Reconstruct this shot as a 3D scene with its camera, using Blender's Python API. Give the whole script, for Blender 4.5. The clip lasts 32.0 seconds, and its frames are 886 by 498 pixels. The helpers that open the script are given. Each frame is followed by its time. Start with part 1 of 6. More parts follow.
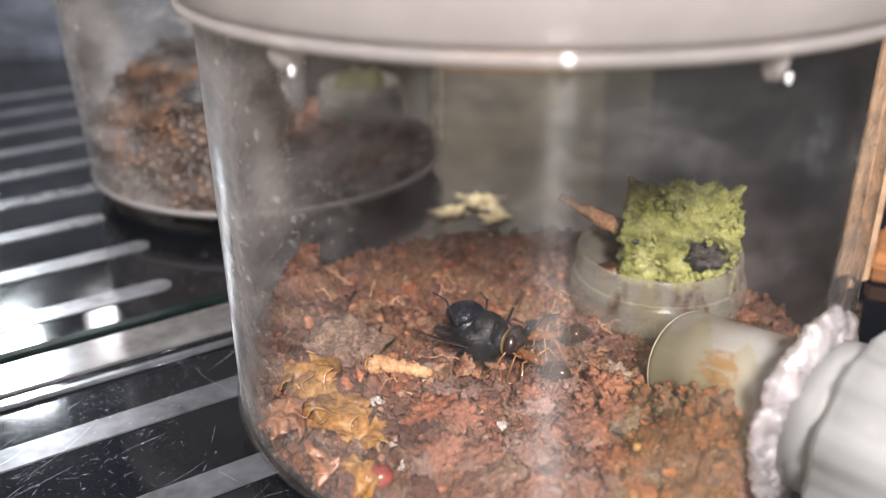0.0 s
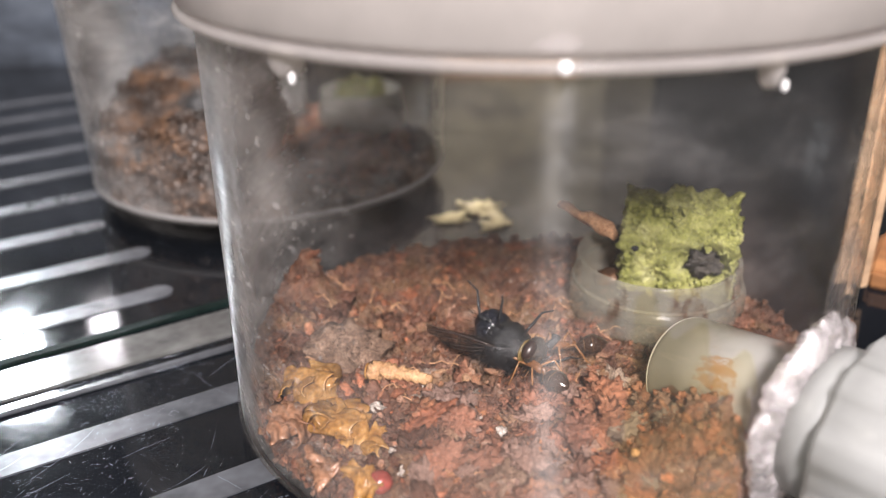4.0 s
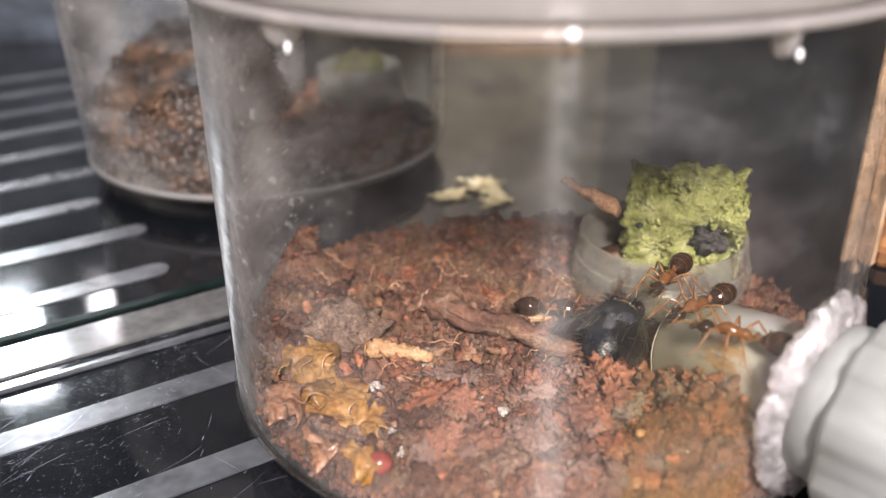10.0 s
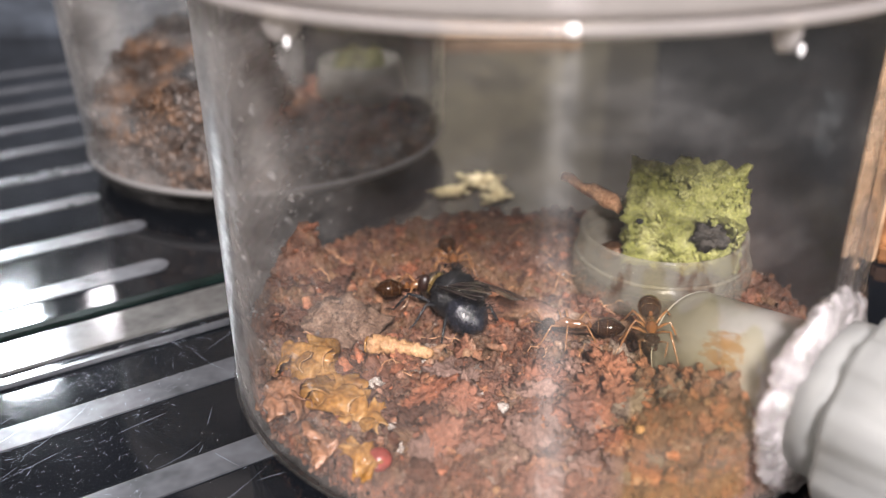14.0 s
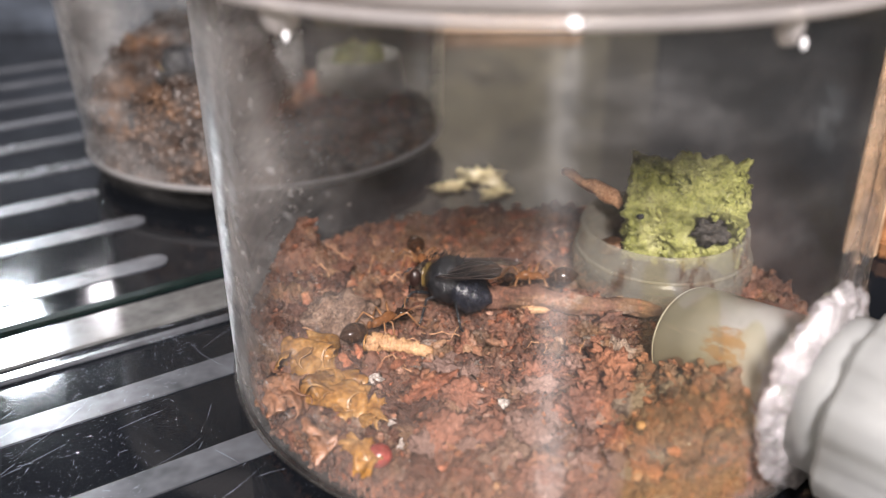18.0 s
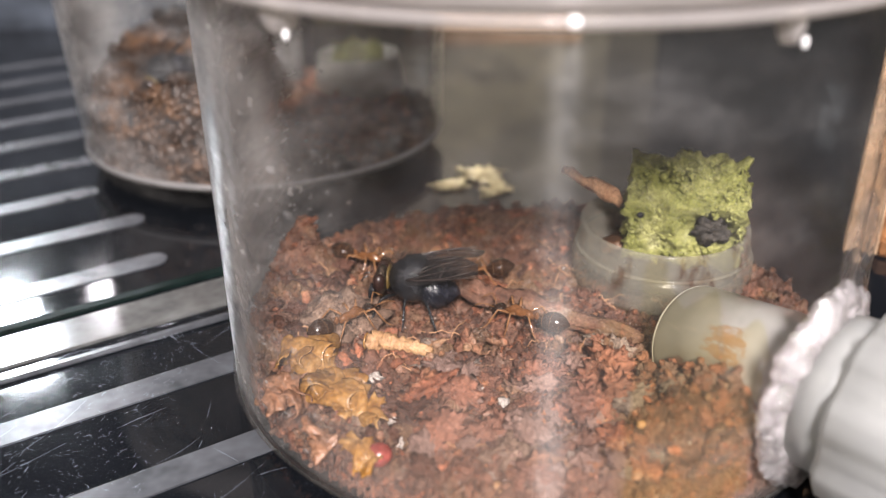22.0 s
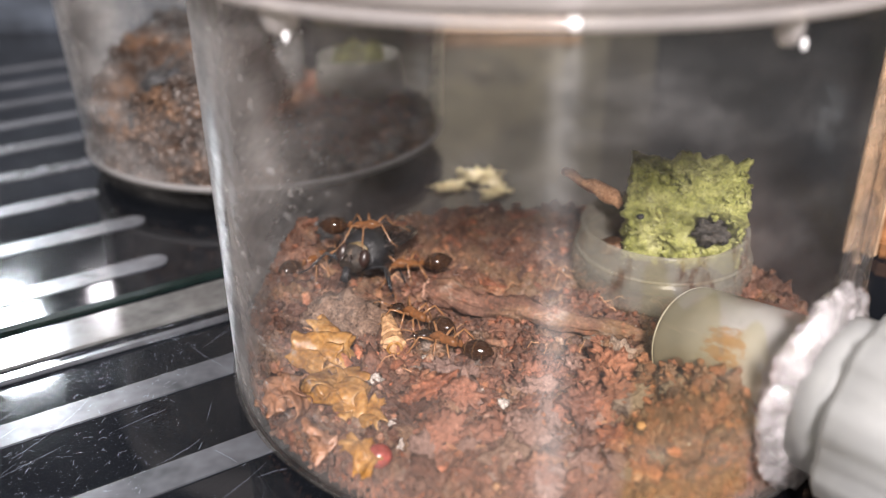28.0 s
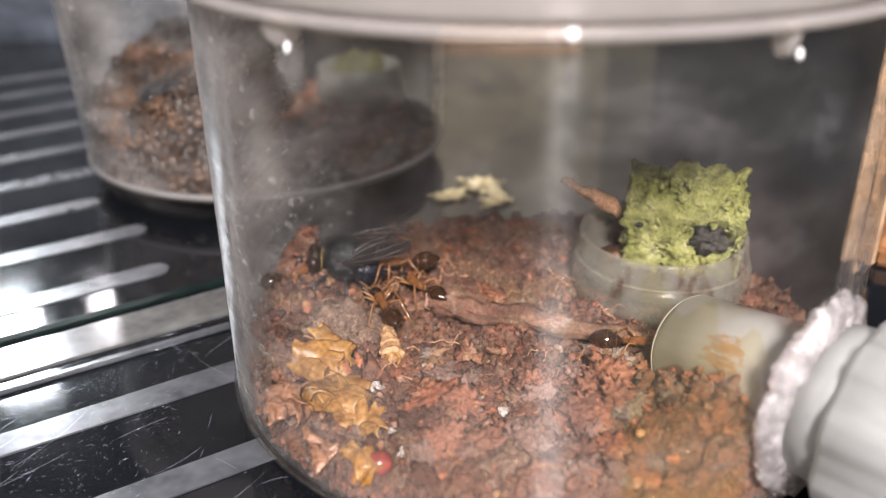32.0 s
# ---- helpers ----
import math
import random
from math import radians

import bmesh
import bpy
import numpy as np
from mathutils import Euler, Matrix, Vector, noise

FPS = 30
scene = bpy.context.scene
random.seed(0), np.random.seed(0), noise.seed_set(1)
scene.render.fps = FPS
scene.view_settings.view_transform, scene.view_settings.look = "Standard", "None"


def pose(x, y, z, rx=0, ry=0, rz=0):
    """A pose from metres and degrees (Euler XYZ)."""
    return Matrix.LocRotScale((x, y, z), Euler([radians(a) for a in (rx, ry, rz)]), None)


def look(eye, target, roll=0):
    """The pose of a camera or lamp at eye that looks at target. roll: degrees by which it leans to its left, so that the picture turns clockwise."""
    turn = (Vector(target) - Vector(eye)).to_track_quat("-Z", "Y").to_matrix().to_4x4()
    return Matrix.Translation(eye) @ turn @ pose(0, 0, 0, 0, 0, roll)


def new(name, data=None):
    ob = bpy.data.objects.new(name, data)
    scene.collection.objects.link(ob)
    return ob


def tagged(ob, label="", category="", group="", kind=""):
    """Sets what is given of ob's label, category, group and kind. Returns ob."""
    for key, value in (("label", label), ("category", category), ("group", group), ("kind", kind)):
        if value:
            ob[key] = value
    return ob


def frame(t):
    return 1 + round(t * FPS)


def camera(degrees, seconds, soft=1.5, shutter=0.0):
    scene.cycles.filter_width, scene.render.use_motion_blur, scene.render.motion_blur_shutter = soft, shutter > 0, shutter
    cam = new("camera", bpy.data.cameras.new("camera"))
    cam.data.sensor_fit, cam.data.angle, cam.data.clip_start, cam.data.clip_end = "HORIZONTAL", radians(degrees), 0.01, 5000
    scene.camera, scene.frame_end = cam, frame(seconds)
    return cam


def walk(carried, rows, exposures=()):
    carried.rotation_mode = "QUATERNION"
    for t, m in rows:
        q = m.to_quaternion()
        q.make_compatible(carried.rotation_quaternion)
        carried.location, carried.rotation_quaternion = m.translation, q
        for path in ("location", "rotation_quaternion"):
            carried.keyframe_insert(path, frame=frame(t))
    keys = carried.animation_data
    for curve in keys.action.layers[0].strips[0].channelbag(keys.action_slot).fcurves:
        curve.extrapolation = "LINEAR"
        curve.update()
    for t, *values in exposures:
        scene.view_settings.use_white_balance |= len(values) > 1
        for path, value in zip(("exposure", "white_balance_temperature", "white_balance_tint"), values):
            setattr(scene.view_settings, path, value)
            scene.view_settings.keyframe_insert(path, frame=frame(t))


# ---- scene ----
cam = camera(52.3, 32.0, soft=1.2, shutter=0.5)
PATH = [
    (0, (-0.00006, -0.00191, 0.06203), (0.000052, 0.088759, 0.019838), -0.91),
    (0.5, (-0.00004, -0.00161, 0.06188), (0.000108, 0.088990, 0.019556), -0.89),
    (1, (0.00004, -0.00153, 0.06171), (0.000159, 0.089030, 0.019300), -0.91),
    (1.5, (0.00035, -0.00115, 0.06173), (0.000403, 0.089314, 0.019112), -1.00),
    (2, (0.00020, -0.00136, 0.06172), (0.000442, 0.089140, 0.019173), -0.90),
    (2.5, (0.00017, -0.00133, 0.06163), (0.000415, 0.089274, 0.019307), -0.88),
    (3, (-0.00002, -0.00205, 0.06196), (0.000250, 0.088756, 0.020083), -0.84),
    (3.5, (0.00014, -0.00246, 0.06219), (0.000140, 0.088552, 0.020759), -0.88),
    (5.5, (0.00006, -0.00133, 0.06167), (0.000011, 0.089289, 0.019381), -0.92),
    (6, (0.00006, -0.00113, 0.06152), (-0.000001, 0.089309, 0.018860), -0.94),
    (6.5, (-0.00002, -0.00110, 0.06137), (-0.000011, 0.089280, 0.018574), -0.88),
    (7, (0.00001, -0.00097, 0.06137), (-0.000005, 0.089305, 0.018347), -0.91),
    (7.5, (0.00003, -0.00093, 0.06136), (-0.000006, 0.089297, 0.018248), -0.89),
    (8, (-0.00006, -0.00091, 0.06130), (-0.000012, 0.089300, 0.018155), -0.86),
    (8.5, (-0.00011, -0.00095, 0.06126), (-0.000014, 0.089265, 0.018111), -0.82),
    (9, (-0.00002, -0.00086, 0.06127), (-0.000016, 0.089291, 0.018004), -0.88),
    (9.5, (-0.00014, -0.00067, 0.06107), (-0.000016, 0.089436, 0.017707), -0.79),
    (10, (-0.00004, -0.00048, 0.06102), (-0.000007, 0.089512, 0.017416), -0.87),
    (10.5, (-0.00001, -0.00036, 0.06092), (-0.000001, 0.089560, 0.017162), -0.84),
    (11, (0.00000, -0.00033, 0.06096), (0.000001, 0.089524, 0.017084), -0.86),
    (11.5, (0.00005, -0.00022, 0.06096), (0.000012, 0.089583, 0.016970), -0.91),
    (12, (0.00009, -0.00025, 0.06087), (0.000011, 0.089566, 0.016896), -0.90),
    (12.5, (-0.00008, -0.00019, 0.06077), (-0.000000, 0.089624, 0.016805), -0.83),
    (13, (-0.00002, -0.00010, 0.06084), (0.000002, 0.089642, 0.016718), -0.86),
    (13.5, (-0.00009, -0.00038, 0.06089), (-0.000020, 0.089428, 0.016901), -0.79),
    (14, (-0.00000, -0.00028, 0.06091), (-0.000005, 0.089528, 0.016918), -0.84),
    (14.5, (-0.00003, -0.00013, 0.06083), (0.000005, 0.089656, 0.016790), -0.86),
    (16.5, (-0.00007, 0.00004, 0.06073), (-0.000021, 0.089671, 0.016386), -0.84),
    (17, (0.00001, 0.00017, 0.06075), (0.000011, 0.089743, 0.016290), -0.88),
    (17.5, (-0.00007, 0.00005, 0.06067), (-0.000011, 0.089659, 0.016282), -0.84),
    (18, (-0.00006, 0.00003, 0.06071), (-0.000014, 0.089625, 0.016301), -0.85),
    (18.5, (-0.00014, 0.00007, 0.06064), (-0.000026, 0.089676, 0.016246), -0.78),
    (19, (-0.00006, 0.00025, 0.06067), (-0.000004, 0.089764, 0.016088), -0.85),
    (19.5, (0.00002, 0.00030, 0.06072), (-0.000004, 0.089744, 0.015999), -0.89),
    (20, (-0.00001, 0.00041, 0.06066), (-0.000005, 0.089800, 0.015844), -0.88),
    (20.5, (-0.00001, 0.00049, 0.06058), (0.000004, 0.089862, 0.015716), -0.89),
    (21, (-0.00014, 0.00032, 0.06069), (-0.000020, 0.089707, 0.015863), -0.84),
    (21.5, (-0.00009, 0.00024, 0.06064), (-0.000019, 0.089710, 0.015974), -0.87),
    (22, (-0.00010, 0.00023, 0.06076), (-0.000012, 0.089702, 0.016089), -0.85),
    (22.5, (-0.00016, 0.00001, 0.06089), (-0.000004, 0.089504, 0.016273), -0.82),
    (23, (-0.00013, 0.00012, 0.06069), (0.000003, 0.089729, 0.016306), -0.82),
    (23.5, (-0.00006, -0.00005, 0.06084), (0.000002, 0.089593, 0.016524), -0.85),
    (24, (-0.00008, -0.00004, 0.06077), (-0.000004, 0.089636, 0.016507), -0.84),
    (24.5, (-0.00011, 0.00002, 0.06073), (0.000014, 0.089690, 0.016461), -0.81),
    (25, (-0.00010, 0.00004, 0.06081), (-0.000011, 0.089650, 0.016419), -0.87),
    (25.5, (-0.00009, 0.00003, 0.06077), (-0.000018, 0.089643, 0.016397), -0.86),
    (27.5, (-0.00012, 0.00022, 0.06079), (-0.000005, 0.089734, 0.016203), -0.86),
    (28, (-0.00007, 0.00011, 0.06079), (-0.000008, 0.089666, 0.016299), -0.86),
    (28.5, (-0.00004, -0.00005, 0.06082), (0.000002, 0.089598, 0.016508), -0.88),
    (29, (-0.00009, -0.00009, 0.06086), (-0.000001, 0.089568, 0.016563), -0.87),
    (29.5, (-0.00003, 0.00012, 0.06074), (0.000003, 0.089732, 0.016366), -0.89),
    (30, (-0.00007, -0.00018, 0.06090), (-0.000005, 0.089424, 0.016510), -0.87),
    (30.5, (-0.00014, -0.00027, 0.06094), (-0.000037, 0.089496, 0.016875), -0.81),
    (31, (-0.00006, -0.00070, 0.06113), (-0.000002, 0.089271, 0.017491), -0.87),
    (31.5, (-0.00014, -0.00061, 0.06117), (-0.000008, 0.089392, 0.017594), -0.89),
    (32, (-0.00003, -0.00042, 0.06099), (0.000002, 0.089575, 0.017381), -0.92),
]
walk(cam, [(t, look(eye, target, roll)) for t, eye, target, roll in PATH])

# ---- light ----
world = bpy.data.worlds.new("world")
scene.world = world
world.use_nodes = True
world.node_tree.nodes["Background"].inputs["Color"].default_value = (0.9, 0.88, 0.86, 1)
world.node_tree.nodes["Background"].inputs["Strength"].default_value = 0.05

# the camera's lens is close to its subject, so what lies behind is soft
cam.data.dof.use_dof = True
cam.data.dof.focus_distance = 0.098
cam.data.dof.aperture_fstop = 21.0


def area_lamp(name, eye, target, w, h, watts, colour):
    data = bpy.data.lights.new(name, "AREA")
    data.shape, data.size, data.size_y = "RECTANGLE", w, h
    data.energy, data.color = watts, colour
    ob = new(name, data)
    ob.matrix_world = look(eye, target)
    return ob


area_lamp("ceiling_light", (0.05, 0.10, 0.95), (0.02, 0.10, 0.0), 0.30, 0.30, 14.0, (1.0, 0.94, 0.935))
area_lamp("front_light", (0.02, -0.42, 0.40), (0.01, 0.09, 0.0), 0.08, 0.12, 14.0, (1.0, 0.93, 0.92))
area_lamp("lamp_light", (-0.338, 0.610, 0.318), (-0.06, 0.10, 0.0), 0.038, 0.060, 1.35, (0.86, 0.93, 1.0))
area_lamp("small_lamp_light", (-0.280, 0.655, 0.308), (-0.04, 0.12, 0.0), 0.020, 0.034, 0.09, (1.0, 0.95, 1.0))


# ---- materials ----
def material(name):
    m = bpy.data.materials.new(name)
    m.use_nodes = True
    nt = m.node_tree
    return m, nt, nt.nodes["Principled BSDF"], nt.nodes["Material Output"]


def node(nt, kind, **inputs):
    n = nt.nodes.new(kind)
    for k, v in inputs.items():
        n.inputs[k.replace("_", " ")].default_value = v
    return n


def noise_fac(nt, scale, detail=4.0, rough=0.6, stretch=(1, 1, 1)):
    co = nt.nodes.new("ShaderNodeTexCoord")
    mp = nt.nodes.new("ShaderNodeMapping")
    mp.inputs["Scale"].default_value = stretch
    nt.links.new(co.outputs["Object"], mp.inputs["Vector"])
    n = node(nt, "ShaderNodeTexNoise", Scale=scale, Detail=detail, Roughness=rough)
    nt.links.new(mp.outputs["Vector"], n.inputs["Vector"])
    return n.outputs["Fac"]


def ramp(nt, fac, stops):
    r = nt.nodes.new("ShaderNodeValToRGB")
    e = r.color_ramp.elements
    while len(e) < len(stops):
        e.new(0.5)
    for i, (p, c) in enumerate(stops):
        e[i].position = p
        e[i].color = (*c, 1)
    nt.links.new(fac, r.inputs["Fac"])
    return r.outputs["Color"]


def bump(nt, b, fac, strength, dist):
    n = node(nt, "ShaderNodeBump", Strength=strength, Distance=dist)
    nt.links.new(fac, n.inputs["Height"])
    nt.links.new(n.outputs["Normal"], b.inputs["Normal"])


def mixc(nt, fac, a, b, mode="MIX"):
    n = nt.nodes.new("ShaderNodeMix")
    n.data_type, n.blend_type = "RGBA", mode
    for s, v in ((n.inputs[0], fac), (n.inputs[6], a), (n.inputs[7], b)):
        if hasattr(v, "is_linked"):
            nt.links.new(v, s)
        else:
            s.default_value = v if isinstance(v, (int, float)) else (*v, 1)
    return n.outputs[2]


def grainy(name, stops, scale, rough=0.8, fine=6.0, bump_s=0.6, bump_d=0.0003, spec=0.4, rnd="", stretch=(1, 1, 1), shift=0.5):
    """A rough natural surface: coarse and fine colour variation, relief; rnd varies each piece."""
    m, nt, b, out = material(name)
    f1 = noise_fac(nt, scale, 5, 0.65, stretch)
    f2 = noise_fac(nt, scale * fine, 3, 0.7, stretch)
    c = ramp(nt, f1, stops)
    c2 = ramp(nt, f2, [(0.3, (0.55, 0.55, 0.55)), (0.7, (1.35, 1.35, 1.35))])
    c = mixc(nt, 1.0, c, c2, "MULTIPLY")
    if rnd:
        if rnd == "island":
            src = nt.nodes.new("ShaderNodeNewGeometry").outputs["Random Per Island"]
        else:
            src = nt.nodes.new("ShaderNodeObjectInfo").outputs["Random"]
        tint = ramp(nt, src, [(0.0, (0.40, 0.40, 0.42)), (0.3, (0.85, 0.83, 0.83)), (0.6, (1.15, 1.0, 0.95)), (0.80, (1.45, 1.25, 1.1)), (0.90, (1.2, 1.45, 1.6)), (0.975, (1.6, 2.2, 2.5))])
        c = mixc(nt, 1.0, c, tint, "MULTIPLY")
    nt.links.new(c, b.inputs["Base Color"])
    b.inputs["Roughness"].default_value = rough
    b.inputs["Specular IOR Level"].default_value = spec
    bump(nt, b, f2, bump_s, bump_d)
    return m


def soil_mix(name, size, rnd="", wet=0.5, level=1.0):
    """Damp mixed substrate: mauve-brown mass with orange, grey and dark patches; size: one metre in its own space."""
    m, nt, b, out = material(name)
    k = size
    c = ramp(nt, noise_fac(nt, 420 / k, 6, 0.7), [(0.28, (0.026 * level, 0.013 * level, 0.010 * level)), (0.42, (0.115 * level, 0.055 * level, 0.036 * level)), (0.56, (0.210 * level, 0.106 * level, 0.070 * level)), (0.74, (0.36 * level, 0.205 * level, 0.145 * level))])
    red = ramp(nt, noise_fac(nt, 610 / k, 4, 0.6, (1.1, 0.9, 1.0)), [(0.56, (0, 0, 0)), (0.68, (0.6, 0.6, 0.6))])
    grey = ramp(nt, noise_fac(nt, 330 / k, 6, 0.75, (0.9, 1.2, 1.0)), [(0.56, (0, 0, 0)), (0.68, (0.85, 0.85, 0.85))])
    if rnd:
        src = nt.nodes.new("ShaderNodeObjectInfo").outputs["Random"] if rnd == "object" else nt.nodes.new("ShaderNodeNewGeometry").outputs["Random Per Island"]
        tint = ramp(nt, src, [(0.0, (0.45, 0.45, 0.47)), (0.2, (0.8, 0.78, 0.8)), (0.45, (1.05, 1.0, 1.0)), (0.62, (1.5, 1.15, 0.95)), (0.78, (1.7, 1.2, 0.9)), (0.9, (1.2, 1.35, 1.45)), (0.97, (1.7, 1.9, 2.0))])
        c = mixc(nt, 1.0, c, tint, "MULTIPLY")
    ochre = ramp(nt, noise_fac(nt, 130 / k, 4, 0.6, (1.0, 1.3, 1.0)), [(0.48, (0, 0, 0)), (0.62, (0.6, 0.6, 0.6))])
    c = mixc(nt, ochre, c, (0.25 * level, 0.150 * level, 0.075 * level))
    c = mixc(nt, red, c, (0.34 * level, 0.135 * level, 0.072 * level))
    c = mixc(nt, grey, c, (0.35 * level, 0.265 * level, 0.210 * level))
    f2 = noise_fac(nt, 2600 / k, 5, 0.75)
    c = mixc(nt, 1.0, c, ramp(nt, f2, [(0.30, (0.45, 0.43, 0.42)), (0.68, (1.40, 1.38, 1.36))]), "MULTIPLY")
    nt.links.new(c, b.inputs["Base Color"])
    nt.links.new(ramp(nt, noise_fac(nt, 500 / k, 3), [(0.35, (wet - 0.2,) * 3), (0.6, (wet + 0.2,) * 3)]), b.inputs["Roughness"])
    b.inputs["Specular IOR Level"].default_value = 0.5
    bump(nt, b, f2, 1.0, 0.00035)
    return m


def clear_plastic(name, tint, haze, rough, sheen_scuff=0.0, aniso=0.0, film=0.0):
    """Clear plastic sheet: it lets light through, with gloss at its surface and a little dust."""
    m, nt, b, out = material(name)
    tr = node(nt, "ShaderNodeBsdfTransparent", Color=(*tint, 1))
    gl = node(nt, "ShaderNodeBsdfAnisotropic", Roughness=rough, Anisotropy=aniso, Color=(1, 1, 1, 1))
    tg = nt.nodes.new("ShaderNodeTangent")
    tg.direction_type, tg.axis = "RADIAL", "Z"
    nt.links.new(tg.outputs[0], gl.inputs["Tangent"])
    df = node(nt, "ShaderNodeBsdfTranslucent", Color=(0.85, 0.83, 0.82, 1))
    d2 = node(nt, "ShaderNodeBsdfDiffuse", Color=(0.8, 0.78, 0.77, 1))
    dust = nt.nodes.new("ShaderNodeMixShader")
    dust.inputs[0].default_value = 0.5
    nt.links.new(df.outputs[0], dust.inputs[1])
    nt.links.new(d2.outputs[0], dust.inputs[2])
    spots = noise_fac(nt, 75.0, 7, 0.7, (1, 0.7, 2.2))
    amount = ramp(nt, spots, [(0.40, (haze * 0.25,) * 3), (0.56, (haze * 1.5,) * 3), (0.70, (min(1, haze * 6),) * 3)])
    if sheen_scuff:
        # left flank: real scuffs, plus the bright grazing sheen of the edge painted as haze
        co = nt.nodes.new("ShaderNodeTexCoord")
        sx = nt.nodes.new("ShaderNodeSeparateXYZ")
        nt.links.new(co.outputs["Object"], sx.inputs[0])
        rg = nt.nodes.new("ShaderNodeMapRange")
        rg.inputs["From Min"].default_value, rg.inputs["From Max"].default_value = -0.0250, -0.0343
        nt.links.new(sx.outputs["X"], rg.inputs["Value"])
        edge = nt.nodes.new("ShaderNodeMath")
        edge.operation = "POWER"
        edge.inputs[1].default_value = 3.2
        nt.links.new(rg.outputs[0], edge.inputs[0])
        edge_sheen = ramp(nt, noise_fac(nt, 130.0, 6, 0.7, (1, 0.6, 2.2)), [(0.36, (sheen_scuff * 0.5,) * 3), (0.58, (sheen_scuff * 1.4,) * 3)])
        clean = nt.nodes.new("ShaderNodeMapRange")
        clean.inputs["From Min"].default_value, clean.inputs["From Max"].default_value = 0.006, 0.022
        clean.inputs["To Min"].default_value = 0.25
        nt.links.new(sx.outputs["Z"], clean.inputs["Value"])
        edge_sheen = mixc(nt, 1.0, edge_sheen, clean.outputs[0], "MULTIPLY")
        amount = mixc(nt, 1.0, amount, mixc(nt, 1.0, edge_sheen, edge.outputs[0], "MULTIPLY"), "ADD")
        smear = ramp(nt, noise_fac(nt, 95.0, 6, 0.72, (1, 0.5, 1.6)), [(0.40, (0.0,) * 3), (0.60, (sheen_scuff * 0.18,) * 3)])
        specks = ramp(nt, noise_fac(nt, 620.0, 3, 0.6, (1, 0.5, 1.3)), [(0.64, (0.0,) * 3), (0.71, (sheen_scuff * 0.7,) * 3)])
        wide = nt.nodes.new("ShaderNodeMapRange")
        wide.inputs["From Min"].default_value, wide.inputs["From Max"].default_value = -0.016, -0.031
        nt.links.new(sx.outputs["X"], wide.inputs["Value"])
        amount = mixc(nt, 1.0, amount, mixc(nt, 1.0, mixc(nt, 1.0, smear, specks, "ADD"), wide.outputs[0], "MULTIPLY"), "ADD")
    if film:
        # cloudy soil-coloured haze low on the wall: glass reflections painted to brighten the soil
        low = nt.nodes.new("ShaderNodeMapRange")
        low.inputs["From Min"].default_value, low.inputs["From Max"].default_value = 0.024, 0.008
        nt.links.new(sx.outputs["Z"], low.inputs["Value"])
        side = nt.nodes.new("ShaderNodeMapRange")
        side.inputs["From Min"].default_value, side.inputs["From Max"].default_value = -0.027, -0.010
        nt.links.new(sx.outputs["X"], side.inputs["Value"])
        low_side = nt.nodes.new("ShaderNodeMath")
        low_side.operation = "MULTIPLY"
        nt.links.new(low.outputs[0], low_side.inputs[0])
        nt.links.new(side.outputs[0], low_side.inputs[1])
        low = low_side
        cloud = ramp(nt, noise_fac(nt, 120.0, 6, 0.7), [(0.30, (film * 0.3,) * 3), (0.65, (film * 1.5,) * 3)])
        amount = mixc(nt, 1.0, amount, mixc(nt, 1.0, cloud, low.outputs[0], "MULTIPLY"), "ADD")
        # pale streaks, upright lines and an even veil on the upper rear wall, leftward
        co2 = nt.nodes.new("ShaderNodeTexCoord")
        mp2 = nt.nodes.new("ShaderNodeMapping")
        mp2.inputs["Rotation"].default_value = (0.0, 0.5, 0.0)
        mp2.inputs["Scale"].default_value = (0.55, 0.55, 1.5)
        nt.links.new(co2.outputs["Object"], mp2.inputs["Vector"])
        wn = node(nt, "ShaderNodeTexNoise", Scale=85.0, Detail=4.0, Roughness=0.55, Distortion=1.4)
        nt.links.new(mp2.outputs["Vector"], wn.inputs["Vector"])
        wisp = ramp(nt, wn.outputs["Fac"], [(0.48, (0.0,) * 3), (0.62, (0.055,) * 3), (0.72, (0.14,) * 3)])
        high = nt.nodes.new("ShaderNodeMapRange")
        high.inputs["From Min"].default_value, high.inputs["From Max"].default_value = 0.012, 0.022
        nt.links.new(sx.outputs["Z"], high.inputs["Value"])
        rear = nt.nodes.new("ShaderNodeMapRange")
        rear.inputs["From Min"].default_value, rear.inputs["From Max"].default_value = 0.006, 0.018
        nt.links.new(sx.outputs["Y"], rear.inputs["Value"])
        left = nt.nodes.new("ShaderNodeMapRange")
        left.inputs["From Min"].default_value, left.inputs["From Max"].default_value = 0.016, -0.006
        nt.links.new(sx.outputs["X"], left.inputs["Value"])
        lines = ramp(nt, noise_fac(nt, 240.0, 3, 0.6, (1.0, 1.0, 0.03)), [(0.60, (0.0,) * 3), (0.74, (0.07,) * 3)])
        wisp = mixc(nt, 1.0, mixc(nt, 1.0, wisp, lines, "ADD"), (0.022, 0.022, 0.022), "ADD")
        wisp = mixc(nt, 1.0, mixc(nt, 1.0, wisp, rear.outputs[0], "MULTIPLY"), left.outputs[0], "MULTIPLY")
        amount = mixc(nt, 1.0, amount, mixc(nt, 1.0, wisp, high.outputs[0], "MULTIPLY"), "ADD")
        # the painted low haze is soil-coloured
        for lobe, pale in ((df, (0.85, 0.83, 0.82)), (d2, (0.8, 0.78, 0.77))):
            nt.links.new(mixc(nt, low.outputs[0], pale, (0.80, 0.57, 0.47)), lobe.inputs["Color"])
    mx1 = nt.nodes.new("ShaderNodeMixShader")
    nt.links.new(amount, mx1.inputs[0])
    nt.links.new(tr.outputs[0], mx1.inputs[1])
    nt.links.new(dust.outputs[0], mx1.inputs[2])
